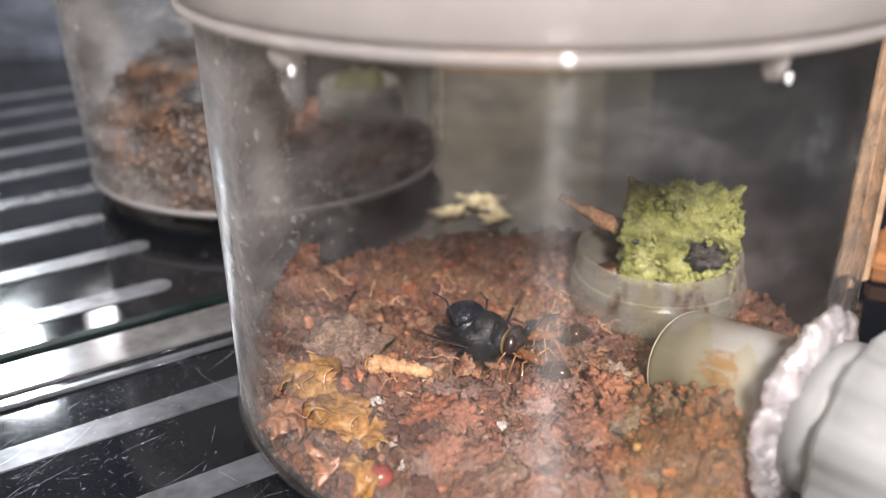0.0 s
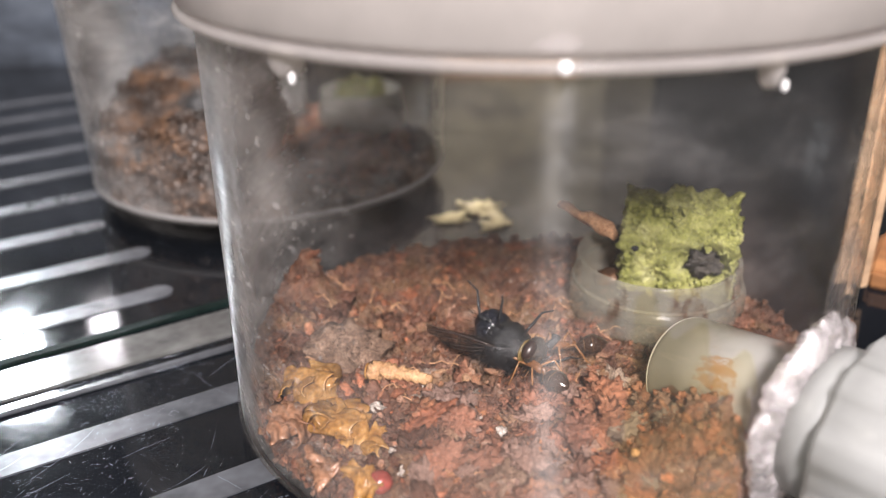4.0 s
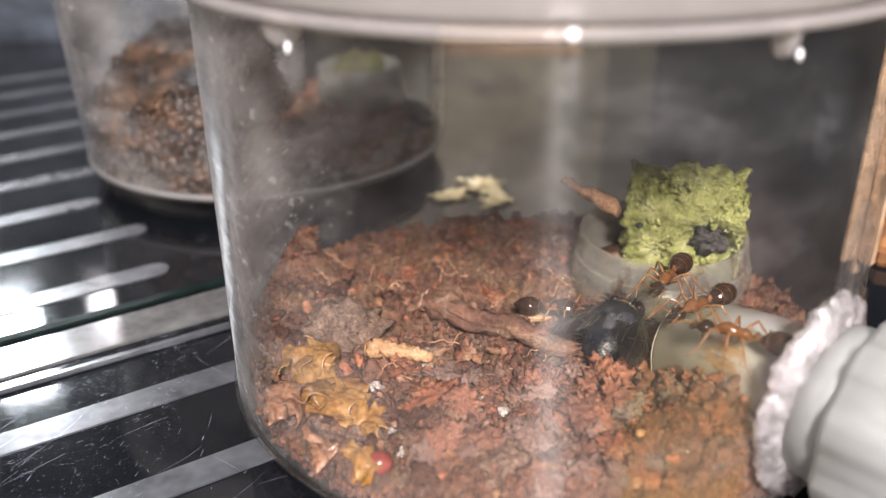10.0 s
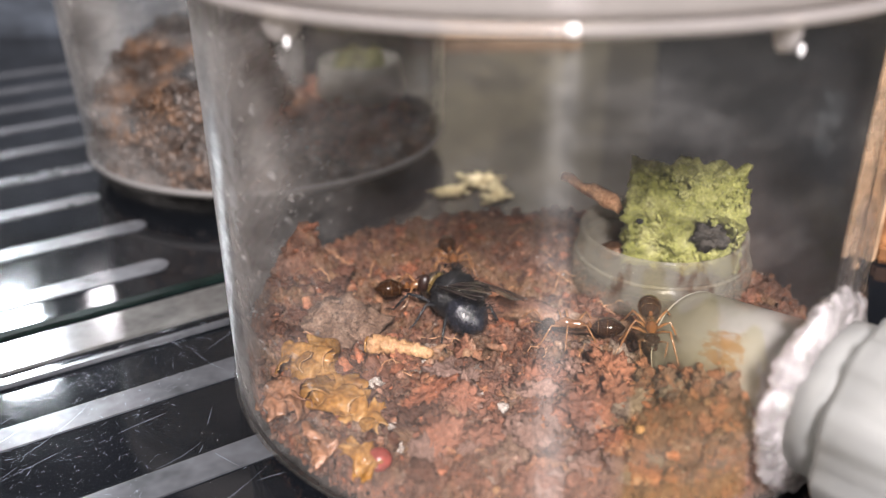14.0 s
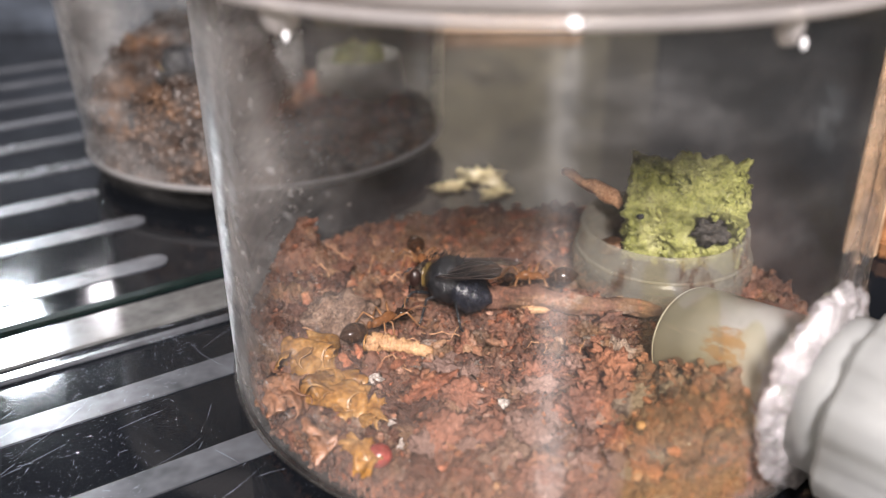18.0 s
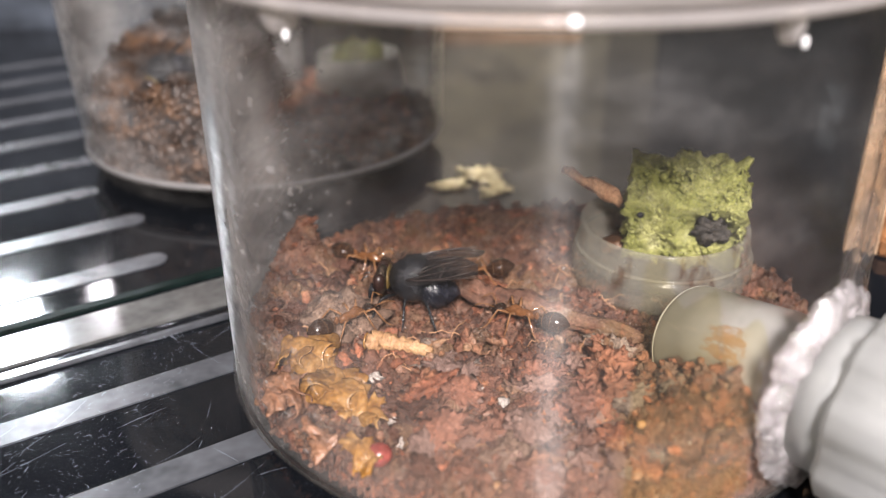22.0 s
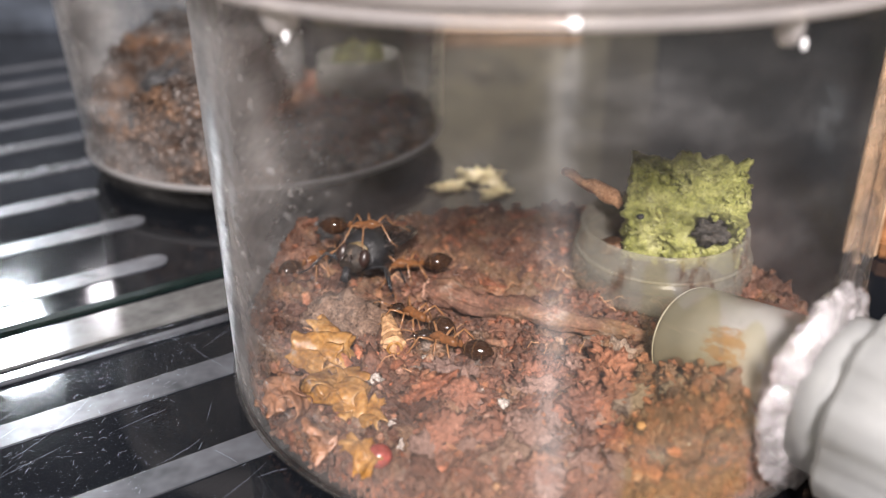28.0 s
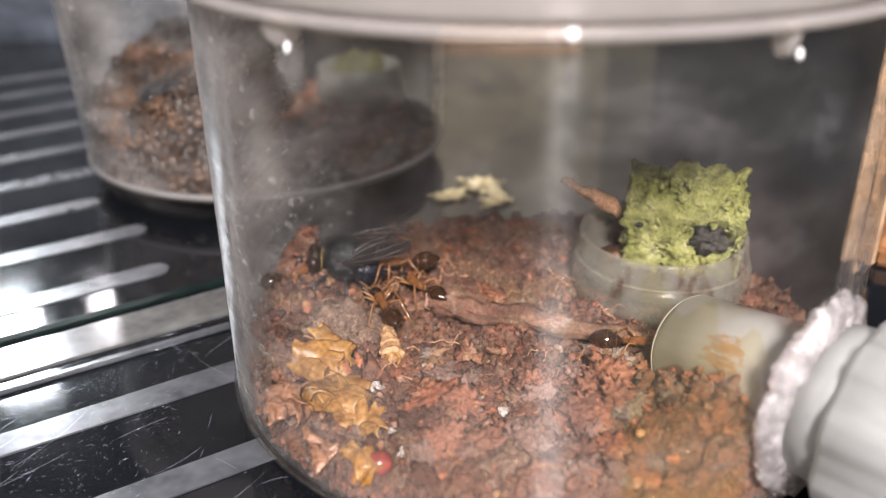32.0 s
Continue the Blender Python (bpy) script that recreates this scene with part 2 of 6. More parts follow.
    fr = node(nt, "ShaderNodeLayerWeight", Blend=0.5)
    pw = nt.nodes.new("ShaderNodeMath")
    pw.operation = "POWER"
    pw.inputs[1].default_value = 4.5
    nt.links.new(fr.outputs["Facing"], pw.inputs[0])
    ad = nt.nodes.new("ShaderNodeMath")
    ad.operation = "MULTIPLY_ADD"
    ad.inputs[1].default_value, ad.inputs[2].default_value = 0.8, 0.0052
    nt.links.new(pw.outputs[0], ad.inputs[0])
    wear = ramp(nt, noise_fac(nt, 140.0, 5, 0.7, (1, 0.7, 1.3)), [(0.40, (0.12,) * 3), (0.64, (1.25,) * 3)])
    fac = mixc(nt, 1.0, ad.outputs[0], wear, "MULTIPLY")
    mx2 = nt.nodes.new("ShaderNodeMixShader")
    nt.links.new(fac, mx2.inputs[0])
    nt.links.new(mx1.outputs[0], mx2.inputs[1])
    nt.links.new(gl.outputs[0], mx2.inputs[2])
    ripple = noise_fac(nt, 300.0, 3, 0.5, (0.35, 0.35, 1.0))
    bm_ = node(nt, "ShaderNodeBump", Strength=0.12, Distance=0.0002)
    nt.links.new(ripple, bm_.inputs["Height"])
    nt.links.new(bm_.outputs["Normal"], gl.inputs["Normal"])
    nt.links.new(mx2.outputs[0], out.inputs["Surface"])
    return m


def milky(name, colour, through_, rough, stain=None, alpha=0.0):
    """Translucent white plastic; through_: how much light it lets through."""
    m, nt, b, out = material(name)
    f = noise_fac(nt, 180.0, 5, 0.6)
    c = ramp(nt, f, [(0.3, tuple(v * 0.86 for v in colour)), (0.7, colour)])
    if stain:
        s = ramp(nt, noise_fac(nt, 330.0, 6, 0.7, (1, 1, 0.4)), [(0.50, (0, 0, 0)), (0.62, (1, 1, 1))])
        s2 = ramp(nt, noise_fac(nt, 110.0, 2, 0.5), [(0.46, (0, 0, 0)), (0.56, (1, 1, 1))])
        c = mixc(nt, mixc(nt, 1.0, s, s2, "MULTIPLY"), c, stain)
    nt.links.new(c, b.inputs["Base Color"])
    b.inputs["Roughness"].default_value = rough
    bump(nt, b, noise_fac(nt, 900.0, 4, 0.6), 0.25, 0.0002)
    tl = nt.nodes.new("ShaderNodeBsdfTranslucent")
    nt.links.new(c, tl.inputs["Color"])
    mx = nt.nodes.new("ShaderNodeMixShader")
    mx.inputs[0].default_value = through_
    nt.links.new(b.outputs[0], mx.inputs[1])
    nt.links.new(tl.outputs[0], mx.inputs[2])
    last = mx
    if alpha:
        tp = node(nt, "ShaderNodeBsdfTransparent", Color=(0.93, 0.92, 0.86, 1))
        last = nt.nodes.new("ShaderNodeMixShader")
        last.inputs[0].default_value = alpha
        nt.links.new(mx.outputs[0], last.inputs[1])
        nt.links.new(tp.outputs[0], last.inputs[2])
    nt.links.new(last.outputs[0], out.inputs["Surface"])
    return m


def clear_glue(name):
    """Hot glue: mostly clear, wet-looking, with cloudy patches."""
    m, nt, b, out = material(name)
    tp = node(nt, "ShaderNodeBsdfGlass", Color=(0.98, 0.96, 0.97, 1), Roughness=0.06, IOR=1.42)
    b.inputs["Base Color"].default_value = (0.95, 0.91, 0.92, 1)
    b.inputs["Roughness"].default_value = 0.06
    bump(nt, b, noise_fac(nt, 1100.0, 3, 0.6), 0.8, 0.0005)
    tl = node(nt, "ShaderNodeBsdfTranslucent", Color=(0.92, 0.88, 0.90, 1))
    mx = nt.nodes.new("ShaderNodeMixShader")
    mx.inputs[0].default_value = 0.5
    nt.links.new(b.outputs[0], mx.inputs[1])
    nt.links.new(tl.outputs[0], mx.inputs[2])
    body = nt.nodes.new("ShaderNodeMixShader")
    nt.links.new(ramp(nt, noise_fac(nt, 330.0, 4, 0.6), [(0.38, (0.22,) * 3), (0.66, (0.62,) * 3)]), body.inputs[0])
    nt.links.new(tp.outputs[0], body.inputs[1])
    nt.links.new(mx.outputs[0], body.inputs[2])
    gl = node(nt, "ShaderNodeBsdfGlossy", Roughness=0.07, Color=(1, 1, 1, 1))
    bn = node(nt, "ShaderNodeBump", Strength=0.9, Distance=0.0006)
    nt.links.new(noise_fac(nt, 1100.0, 3, 0.6), bn.inputs["Height"])
    nt.links.new(bn.outputs["Normal"], gl.inputs["Normal"])
    top = nt.nodes.new("ShaderNodeMixShader")
    top.inputs[0].default_value = 0.22
    nt.links.new(body.outputs[0], top.inputs[1])
    nt.links.new(gl.outputs[0], top.inputs[2])
    nt.links.new(top.outputs[0], out.inputs["Surface"])
    return m


def stained_tube(name, spot):
    """Cloudy translucent tube; an orange rubbed stain round the place spot, in its own space."""
    m, nt, b, out = material(name)
    c = ramp(nt, noise_fac(nt, 300.0, 5, 0.7), [(0.3, (0.61, 0.605, 0.575)), (0.7, (0.75, 0.745, 0.72))])
    scr = ramp(nt, noise_fac(nt, 900.0, 3, 0.6, (1.0, 1.0, 0.12)), [(0.64, (0, 0, 0)), (0.74, (0.8, 0.8, 0.8))])
    c = mixc(nt, scr, c, (0.88, 0.86, 0.78))
    co = nt.nodes.new("ShaderNodeTexCoord")
    ds = nt.nodes.new("ShaderNodeVectorMath")
    ds.operation = "DISTANCE"
    ds.inputs[1].default_value = spot
    nt.links.new(co.outputs["Object"], ds.inputs[0])
    near = nt.nodes.new("ShaderNodeMapRange")
    near.inputs["From Min"].default_value, near.inputs["From Max"].default_value = 0.0062, 0.0010
    nt.links.new(ds.outputs["Value"], near.inputs["Value"])
    rub = noise_fac(nt, 900.0, 6, 0.85, (1.0, 0.9, 0.35))
    ad = nt.nodes.new("ShaderNodeMath")
    ad.operation = "MULTIPLY_ADD"
    ad.inputs[1].default_value = 0.36
    nt.links.new(near.outputs[0], ad.inputs[0])
    nt.links.new(rub, ad.inputs[2])
    c = mixc(nt, ramp(nt, ad.outputs[0], [(0.74, (0, 0, 0)), (0.86, (0.8, 0.8, 0.8))]), c, (0.58, 0.30, 0.08))
    nt.links.new(c, b.inputs["Base Color"])
    b.inputs["Roughness"].default_value = 0.6
    b.inputs["Specular IOR Level"].default_value = 0.25
    b.inputs["Subsurface Weight"].default_value = 0.15
    b.inputs["Subsurface Radius"].default_value = (1.0, 1.0, 0.9)
    b.inputs["Subsurface Scale"].default_value = 0.005
    bump(nt, b, noise_fac(nt, 900.0, 4, 0.6, (1.0, 1.0, 0.3)), 0.3, 0.0002)
    tl = nt.nodes.new("ShaderNodeBsdfTranslucent")
    nt.links.new(c, tl.inputs["Color"])
    mx = nt.nodes.new("ShaderNodeMixShader")
    mx.inputs[0].default_value = 0.14
    nt.links.new(b.outputs[0], mx.inputs[1])
    nt.links.new(tl.outputs[0], mx.inputs[2])
    tp = node(nt, "ShaderNodeBsdfTransparent", Color=(0.90, 0.89, 0.82, 1))
    last = nt.nodes.new("ShaderNodeMixShader")
    last.inputs[0].default_value = 0.60
    nt.links.new(mx.outputs[0], last.inputs[1])
    nt.links.new(tp.outputs[0], last.inputs[2])
    nt.links.new(last.outputs[0], out.inputs["Surface"])
    return m


def shelf_black():
    m, nt, b, out = material("scratched_black_gloss")
    c = ramp(nt, noise_fac(nt, 40.0, 4), [(0.3, (0.003, 0.0035, 0.0045)), (0.7, (0.006, 0.007, 0.009))])
    sc = None
    for ang, s in ((0.6, 1.0), (2.3, 1.3), (1.1, 0.7), (2.9, 1.1)):
        co = nt.nodes.new("ShaderNodeTexCoord")
        mp = nt.nodes.new("ShaderNodeMapping")
        mp.inputs["Rotation"].default_value = (0, 0, ang)
        mp.inputs["Scale"].default_value = (9500 * s, 420 * s, 1)
        nt.links.new(co.outputs["Object"], mp.inputs["Vector"])
        n = node(nt, "ShaderNodeTexNoise", Scale=1.0, Detail=2.0, Roughness=0.5, Distortion=0.1)
        nt.links.new(mp.outputs["Vector"], n.inputs["Vector"])
        line = ramp(nt, n.outputs["Fac"], [(0.74, (0, 0, 0)), (0.84, (0.8, 0.8, 0.8))])
        sc = line if sc is None else mixc(nt, 1.0, sc, line, "ADD")
    dust = ramp(nt, noise_fac(nt, 5200.0, 2, 0.5), [(0.69, (0, 0, 0)), (0.75, (1, 1, 1))])
    sc = mixc(nt, 1.0, sc, dust, "ADD")
    where = ramp(nt, noise_fac(nt, 55.0, 3), [(0.34, (0, 0, 0)), (0.55, (1, 1, 1))])
    sc = mixc(nt, 1.0, sc, where, "MULTIPLY")
    c = mixc(nt, sc, c, (0.09, 0.10, 0.13))
    nt.links.new(c, b.inputs["Base Color"])
    rg = ramp(nt, noise_fac(nt, 70.0, 5, 0.7), [(0.3, (0.05,) * 3), (0.7, (0.10,) * 3)])
    nt.links.new(rg, b.inputs["Roughness"])
    b.inputs["Specular IOR Level"].default_value = 0.5
    bump(nt, b, sc, 0.3, 0.00005)
    return m


def skin_like(name, stops):
    """Thin glistening shed skin that lets some light through."""
    m, nt, b, out = material(name)
    f = noise_fac(nt, 420.0, 6, 0.7)
    c = ramp(nt, f, stops)
    fine = noise_fac(nt, 1900.0, 4, 0.7)
    c = mixc(nt, 1.0, c, ramp(nt, fine, [(0.3, (0.6, 0.6, 0.6)), (0.7, (1.3, 1.3, 1.3))]), "MULTIPLY")
    nt.links.new(c, b.inputs["Base Color"])
    b.inputs["Roughness"].default_value = 0.24
    b.inputs["Specular IOR Level"].default_value = 0.6
    bump(nt, b, fine, 0.5, 0.0002)
    tl = nt.nodes.new("ShaderNodeBsdfTranslucent")
    nt.links.new(c, tl.inputs["Color"])
    mx = nt.nodes.new("ShaderNodeMixShader")
    mx.inputs[0].default_value = 0.30
    nt.links.new(b.outputs[0], mx.inputs[1])
    nt.links.new(tl.outputs[0], mx.inputs[2])
    nt.links.new(mx.outputs[0], out.inputs["Surface"])
    return m


def lump_mix(name, base, light, dark, wet=0.5):
    """One kind of bark or clay lump: its own colour, cracked and speckled, each piece a little different."""
    m, nt, b, out = material(name)
    c = ramp(nt, noise_fac(nt, 1.7, 6, 0.75), [(0.28, dark), (0.46, base), (0.60, base), (0.74, light)])
    src = nt.nodes.new("ShaderNodeObjectInfo").outputs["Random"]
    c = mixc(nt, 1.0, c, ramp(nt, src, [(0.0, (0.72, 0.72, 0.74)), (0.5, (1.0, 1.0, 1.0)), (1.0, (1.25, 1.2, 1.18))]), "MULTIPLY")
    pale = ramp(nt, noise_fac(nt, 5.5, 3, 0.6), [(0.60, (0, 0, 0)), (0.70, (0.55, 0.55, 0.55))])
    c = mixc(nt, pale, c, light)
    f2 = noise_fac(nt, 6.5, 5, 0.75)
    c = mixc(nt, 1.0, c, ramp(nt, f2, [(0.30, (0.5, 0.48, 0.47)), (0.68, (1.35, 1.35, 1.35))]), "MULTIPLY")
    nt.links.new(c, b.inputs["Base Color"])
    nt.links.new(ramp(nt, noise_fac(nt, 1.6, 3), [(0.35, (wet - 0.2,) * 3), (0.6, (wet + 0.2,) * 3)]), b.inputs["Roughness"])
    bump(nt, b, f2, 0.9, 0.0003)
    return m


def chitin(name, colour, rough=0.2, alpha=1.0, vary=1.6):
    m, nt, b, out = material(name)
    f = noise_fac(nt, 2200.0, 4)
    nt.links.new(ramp(nt, f, [(0.3, tuple(v / vary for v in colour)), (0.7, colour)]), b.inputs["Base Color"])
    b.inputs["Roughness"].default_value = rough
    b.inputs["Coat Weight"].default_value = 0.4
    b.inputs["Coat Roughness"].default_value = 0.12
    b.inputs["Alpha"].default_value = alpha
    bump(nt, b, f, 0.3, 0.00004)
    return m


def wood(name, a, c2, scale):
    return grainy(name, [(0.3, a), (0.7, c2)], scale, 0.6, 5, 0.3, 0.0004, stretch=(0.15, 1, 1))


STAIN = (-0.0050, 0.0032, 0.0090)
MAT = dict(
    shelf=shelf_black(),
    stripe=grainy("brushed_grey_stripe", [(0.3, (0.046, 0.049, 0.056)), (0.7, (0.072, 0.075, 0.083))], 25, 0.22, 6, 0.1, 0.00002, 0.36),
    seam=grainy("dark_green_glass_edge", [(0.3, (0.002, 0.005, 0.0045)), (0.7, (0.004, 0.009, 0.008))], 60, 0.5, 4, 0.05, 0.0001, 0.12),
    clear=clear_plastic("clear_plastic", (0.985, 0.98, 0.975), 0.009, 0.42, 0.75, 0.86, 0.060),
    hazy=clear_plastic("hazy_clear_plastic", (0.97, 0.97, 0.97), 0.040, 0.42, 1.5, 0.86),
    base=clear_plastic("clear_thick_plastic", (0.90, 0.89, 0.87), 0.02, 0.05),
    lid=milky("white_lid_plastic", (0.475, 0.445, 0.425), 0.55, 0.16),
    lip=milky("clear_lid_lip", (0.62, 0.58, 0.57), 0.45, 0.06, None, 0.5),
    tube=stained_tube("translucent_tube", STAIN),
    film=clear_plastic("clear_glue_film", (0.985, 0.98, 0.98), 0.03, 0.12),
    cut=milky("pale_cut_edge", (0.56, 0.54, 0.48), 0.4, 0.4),
    nut=milky("white_translucent_nut", (0.50, 0.505, 0.505), 0.45, 0.28, None, 0.30),
    dish=milky("cloudy_cap_plastic", (0.60, 0.58, 0.51), 0.5, 0.2, (0.26, 0.17, 0.13), 0.64),
    glue=clear_glue("hot_glue"),
    soil=soil_mix("reddish_substrate", 1.0, "", 0.5, 0.74),
    scratch=chitin("pale_scratch", (0.26, 0.29, 0.36), 0.15),
    panel=grainy("smoky_glass_panel", [(0.3, (0.055, 0.056, 0.056)), (0.7, (0.085, 0.085, 0.083))], 30, 0.14, 5, 0.05, 0.00002, 0.5),
    grain=soil_mix("substrate_grain", 1.0, "island", 0.45, 0.76),
    chip=soil_mix("bark_chip", 700.0, "object", 0.55, 0.95),
    crumb=soil_mix("pale_substrate_crumb", 1.0, "island", 0.55, 1.25),
    # pale gold that imitates glints on the shelf
    foil=chitin("pale_gold_glint", (0.95, 0.82, 0.48), 0.20),
    rearcrumb=soil_mix("pale_rear_soil", 1.0, "island", 0.6, 2.0),
    piece=soil_mix("bark_piece", 1.0, "object", 0.55, 1.1),
    lumpred=lump_mix("brick_red_bark", (0.245, 0.108, 0.068), (0.40, 0.22, 0.15), (0.075, 0.028, 0.018)),
    lumpmauve=lump_mix("mauve_brown_soil", (0.235, 0.145, 0.115), (0.42, 0.31, 0.26), (0.070, 0.038, 0.030)),
    lumpgrey=lump_mix("grey_mouldy_soil", (0.25, 0.195, 0.160), (0.50, 0.43, 0.37), (0.075, 0.050, 0.040), 0.6),
    lumporange=lump_mix("orange_clay", (0.35, 0.155, 0.078), (0.52, 0.29, 0.17), (0.13, 0.05, 0.026)),
    lumpdark=lump_mix("dark_wet_bark", (0.085, 0.034, 0.020), (0.22, 0.11, 0.07), (0.022, 0.009, 0.006), 0.4),
    yellowfilm=clear_plastic("yellowed_glue_film", (0.950, 0.910, 0.750), 0.018, 0.2),
    clod=grainy("grey_brown_clod", [(0.3, (0.07, 0.040, 0.027)), (0.5, (0.155, 0.095, 0.065)), (0.7, (0.27, 0.185, 0.135))], 800, 0.75, 4, 0.9, 0.0004, 0.4),
    dark=grainy("dark_soil", [(0.3, (0.008, 0.0045, 0.003)), (0.48, (0.040, 0.019, 0.009)), (0.62, (0.13, 0.062, 0.026)), (0.74, (0.34, 0.18, 0.075))], 95, 0.42, 6, 0.9, 0.0007, 0.5),
    husk=grainy("tan_husk", [(0.3, (0.30, 0.155, 0.065)), (0.7, (0.52, 0.32, 0.17))], 600, 0.45, 5, 0.7, 0.0003, 0.5),
    amber=skin_like("amber_skin", [(0.3, (0.17, 0.064, 0.014)), (0.5, (0.40, 0.20, 0.052)), (0.72, (0.54, 0.34, 0.15))]),
    bead=grainy("dull_red", [(0.3, (0.15, 0.022, 0.018)), (0.7, (0.27, 0.05, 0.04))], 300, 0.25, 5, 0.2, 0.0001, 0.5),
    # whitish colour of the mould tufts, also used for painted soil glints
    fluff=grainy("whitish_mould_and_glint", [(0.3, (0.30, 0.25, 0.22)), (0.7, (0.62, 0.57, 0.52))], 900, 0.9, 4, 0.9, 0.0003, 0.2),
    sponge=grainy("green_sponge", [(0.28, (0.150, 0.155, 0.036)), (0.45, (0.250, 0.260, 0.075)), (0.6, (0.35, 0.35, 0.125)), (0.75, (0.50, 0.49, 0.26))], 420, 0.28, 6, 1.0, 0.0006, 0.6),
    twig=soil_mix("barky_twig", 1.0, "", 0.6, 0.92),
    twigend=grainy("pale_broken_wood", [(0.3, (0.26, 0.14, 0.095)), (0.7, (0.42, 0.26, 0.19))], 900, 0.8, 4, 0.9, 0.0003, 0.3),
    plug=grainy("dark_damp_plug", [(0.3, (0.010, 0.009, 0.008)), (0.7, (0.055, 0.047, 0.038))], 600, 0.55, 4, 0.9, 0.0004, 0.4),
    root=grainy("pale_root", [(0.3, (0.34, 0.17, 0.09)), (0.7, (0.55, 0.33, 0.19))], 700, 0.7, 4, 0.6, 0.0002, 0.3),
    flyblue=grainy("blue_black_chitin", [(0.3, (0.007, 0.008, 0.012)), (0.62, (0.016, 0.018, 0.026)), (0.76, (0.06, 0.06, 0.065))], 1300, 0.24, 3, 0.7, 0.00014, 0.55),
    flydark=grainy("black_bristly_chitin", [(0.3, (0.006, 0.007, 0.009)), (0.64, (0.016, 0.017, 0.020)), (0.74, (0.09, 0.09, 0.088))], 1100, 0.27, 3, 0.9, 0.0003, 0.6),
    flyhead=grainy("dusty_brown_head", [(0.3, (0.008, 0.006, 0.005)), (0.55, (0.020, 0.014, 0.010)), (0.70, (0.15, 0.10, 0.065))], 2200, 0.36, 3, 0.9, 0.0002, 0.5),
    flyeye=chitin("dark_red_eye", (0.022, 0.010, 0.008), 0.38),
    wing=chitin("smoky_wing", (0.024, 0.022, 0.022), 0.10, 0.52),
    vein=chitin("wing_vein", (0.04, 0.03, 0.028), 0.3),
    collar=chitin("dull_olive_dust", (0.13, 0.085, 0.025), 0.5),
    antbody=chitin("orange_brown_chitin", (0.175, 0.072, 0.026), 0.12, 1.0, 2.4),
    antdark=chitin("dark_brown_chitin", (0.030, 0.013, 0.006), 0.10),
    anthead=chitin("blackish_chitin", (0.022, 0.012, 0.008), 0.14),
    antband=chitin("tan_band", (0.085, 0.042, 0.017), 0.2),
    antleg=chitin("amber_leg", (0.26, 0.125, 0.055), 0.2, 1.0, 2.0),
    # scaled-down copies of olive below: shading to the right put into the colour
    olivemid=grainy("olive_panel_half_shade", [(0.34, (0.033, 0.033, 0.0228)), (0.44, (0.12, 0.111, 0.075)), (0.53, (0.198, 0.18, 0.12)), (0.6, (0.09, 0.084, 0.057)), (0.7, (0.3, 0.258, 0.168))], 22, 0.5, 5, 0.2, 0.001, stretch=(0.6, 1, 1.2)),
    olivedim=grainy("olive_panel_deep_shade", [(0.34, (0.0165, 0.0165, 0.0114)), (0.44, (0.06, 0.0555, 0.0375)), (0.53, (0.099, 0.09, 0.06)), (0.6, (0.045, 0.042, 0.0285)), (0.7, (0.15, 0.129, 0.084))], 22, 0.5, 5, 0.2, 0.001, stretch=(0.6, 1, 1.2)),
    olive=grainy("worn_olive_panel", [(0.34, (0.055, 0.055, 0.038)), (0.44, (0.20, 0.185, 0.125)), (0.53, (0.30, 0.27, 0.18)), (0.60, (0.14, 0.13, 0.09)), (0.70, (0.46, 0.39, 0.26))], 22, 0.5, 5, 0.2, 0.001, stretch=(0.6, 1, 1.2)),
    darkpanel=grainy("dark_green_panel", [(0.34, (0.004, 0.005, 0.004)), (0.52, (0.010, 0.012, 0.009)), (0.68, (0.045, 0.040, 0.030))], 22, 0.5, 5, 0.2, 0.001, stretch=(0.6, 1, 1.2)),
    pine=wood("golden_wood", (0.36, 0.235, 0.145), (0.45, 0.31, 0.20), 40),
    # lightened blue-grey, standing in for bluish light mirrored in the shelf
    bluepanel=grainy("blue_sheen_panel", [(0.34, (0.020, 0.024, 0.031)), (0.52, (0.042, 0.050, 0.064)), (0.68, (0.085, 0.098, 0.120))], 22, 0.5, 5, 0.2, 0.001, stretch=(0.6, 1, 1.2)),
    # grey of the rear base ring: a light reflection put into the colour
    ringgrey=milky("grey_ring_reflection", (0.36, 0.35, 0.35), 0.4, 0.2, None, 0.3),
    cap=milky("cloudy_pale_cap", (0.80, 0.79, 0.72), 0.5, 0.3, None, 0.15),
    # near-white nub colour, imitating lamp glints
    nub=chitin("pale_glint_nub", (0.85, 0.84, 0.84), 0.22),
    skinpink=skin_like("pinkish_skin", [(0.3, (0.22, 0.095, 0.050)), (0.7, (0.48, 0.27, 0.17))]),
    board=wood("brown_board", (0.14, 0.055, 0.02), (0.30, 0.135, 0.05), 40),
    room=grainy("dark_grey_wall_paint", [(0.3, (0.060, 0.058, 0.056)), (0.7, (0.080, 0.077, 0.074))], 8, 0.9, 8, 0.2, 0.001),
    strap=chitin("black_strap", (0.02, 0.019, 0.018), 0.2),
)


# ---- mesh helpers ----
def finish(name, bm, mat, smooth=True):
    me = bpy.data.meshes.new(name)
    bmesh.ops.recalc_face_normals(bm, faces=bm.faces)
    for f in bm.faces:
        f.smooth = smooth
    bm.to_mesh(me)
    bm.free()
    me.materials.append(MAT[mat])
    return me


def part(name, bm, mat, parent=None, label="", smooth=True):
    ob = new(name, finish(name, bm, mat, smooth))
    ob.parent = parent
    if label:
        ob["label"] = label
    return ob


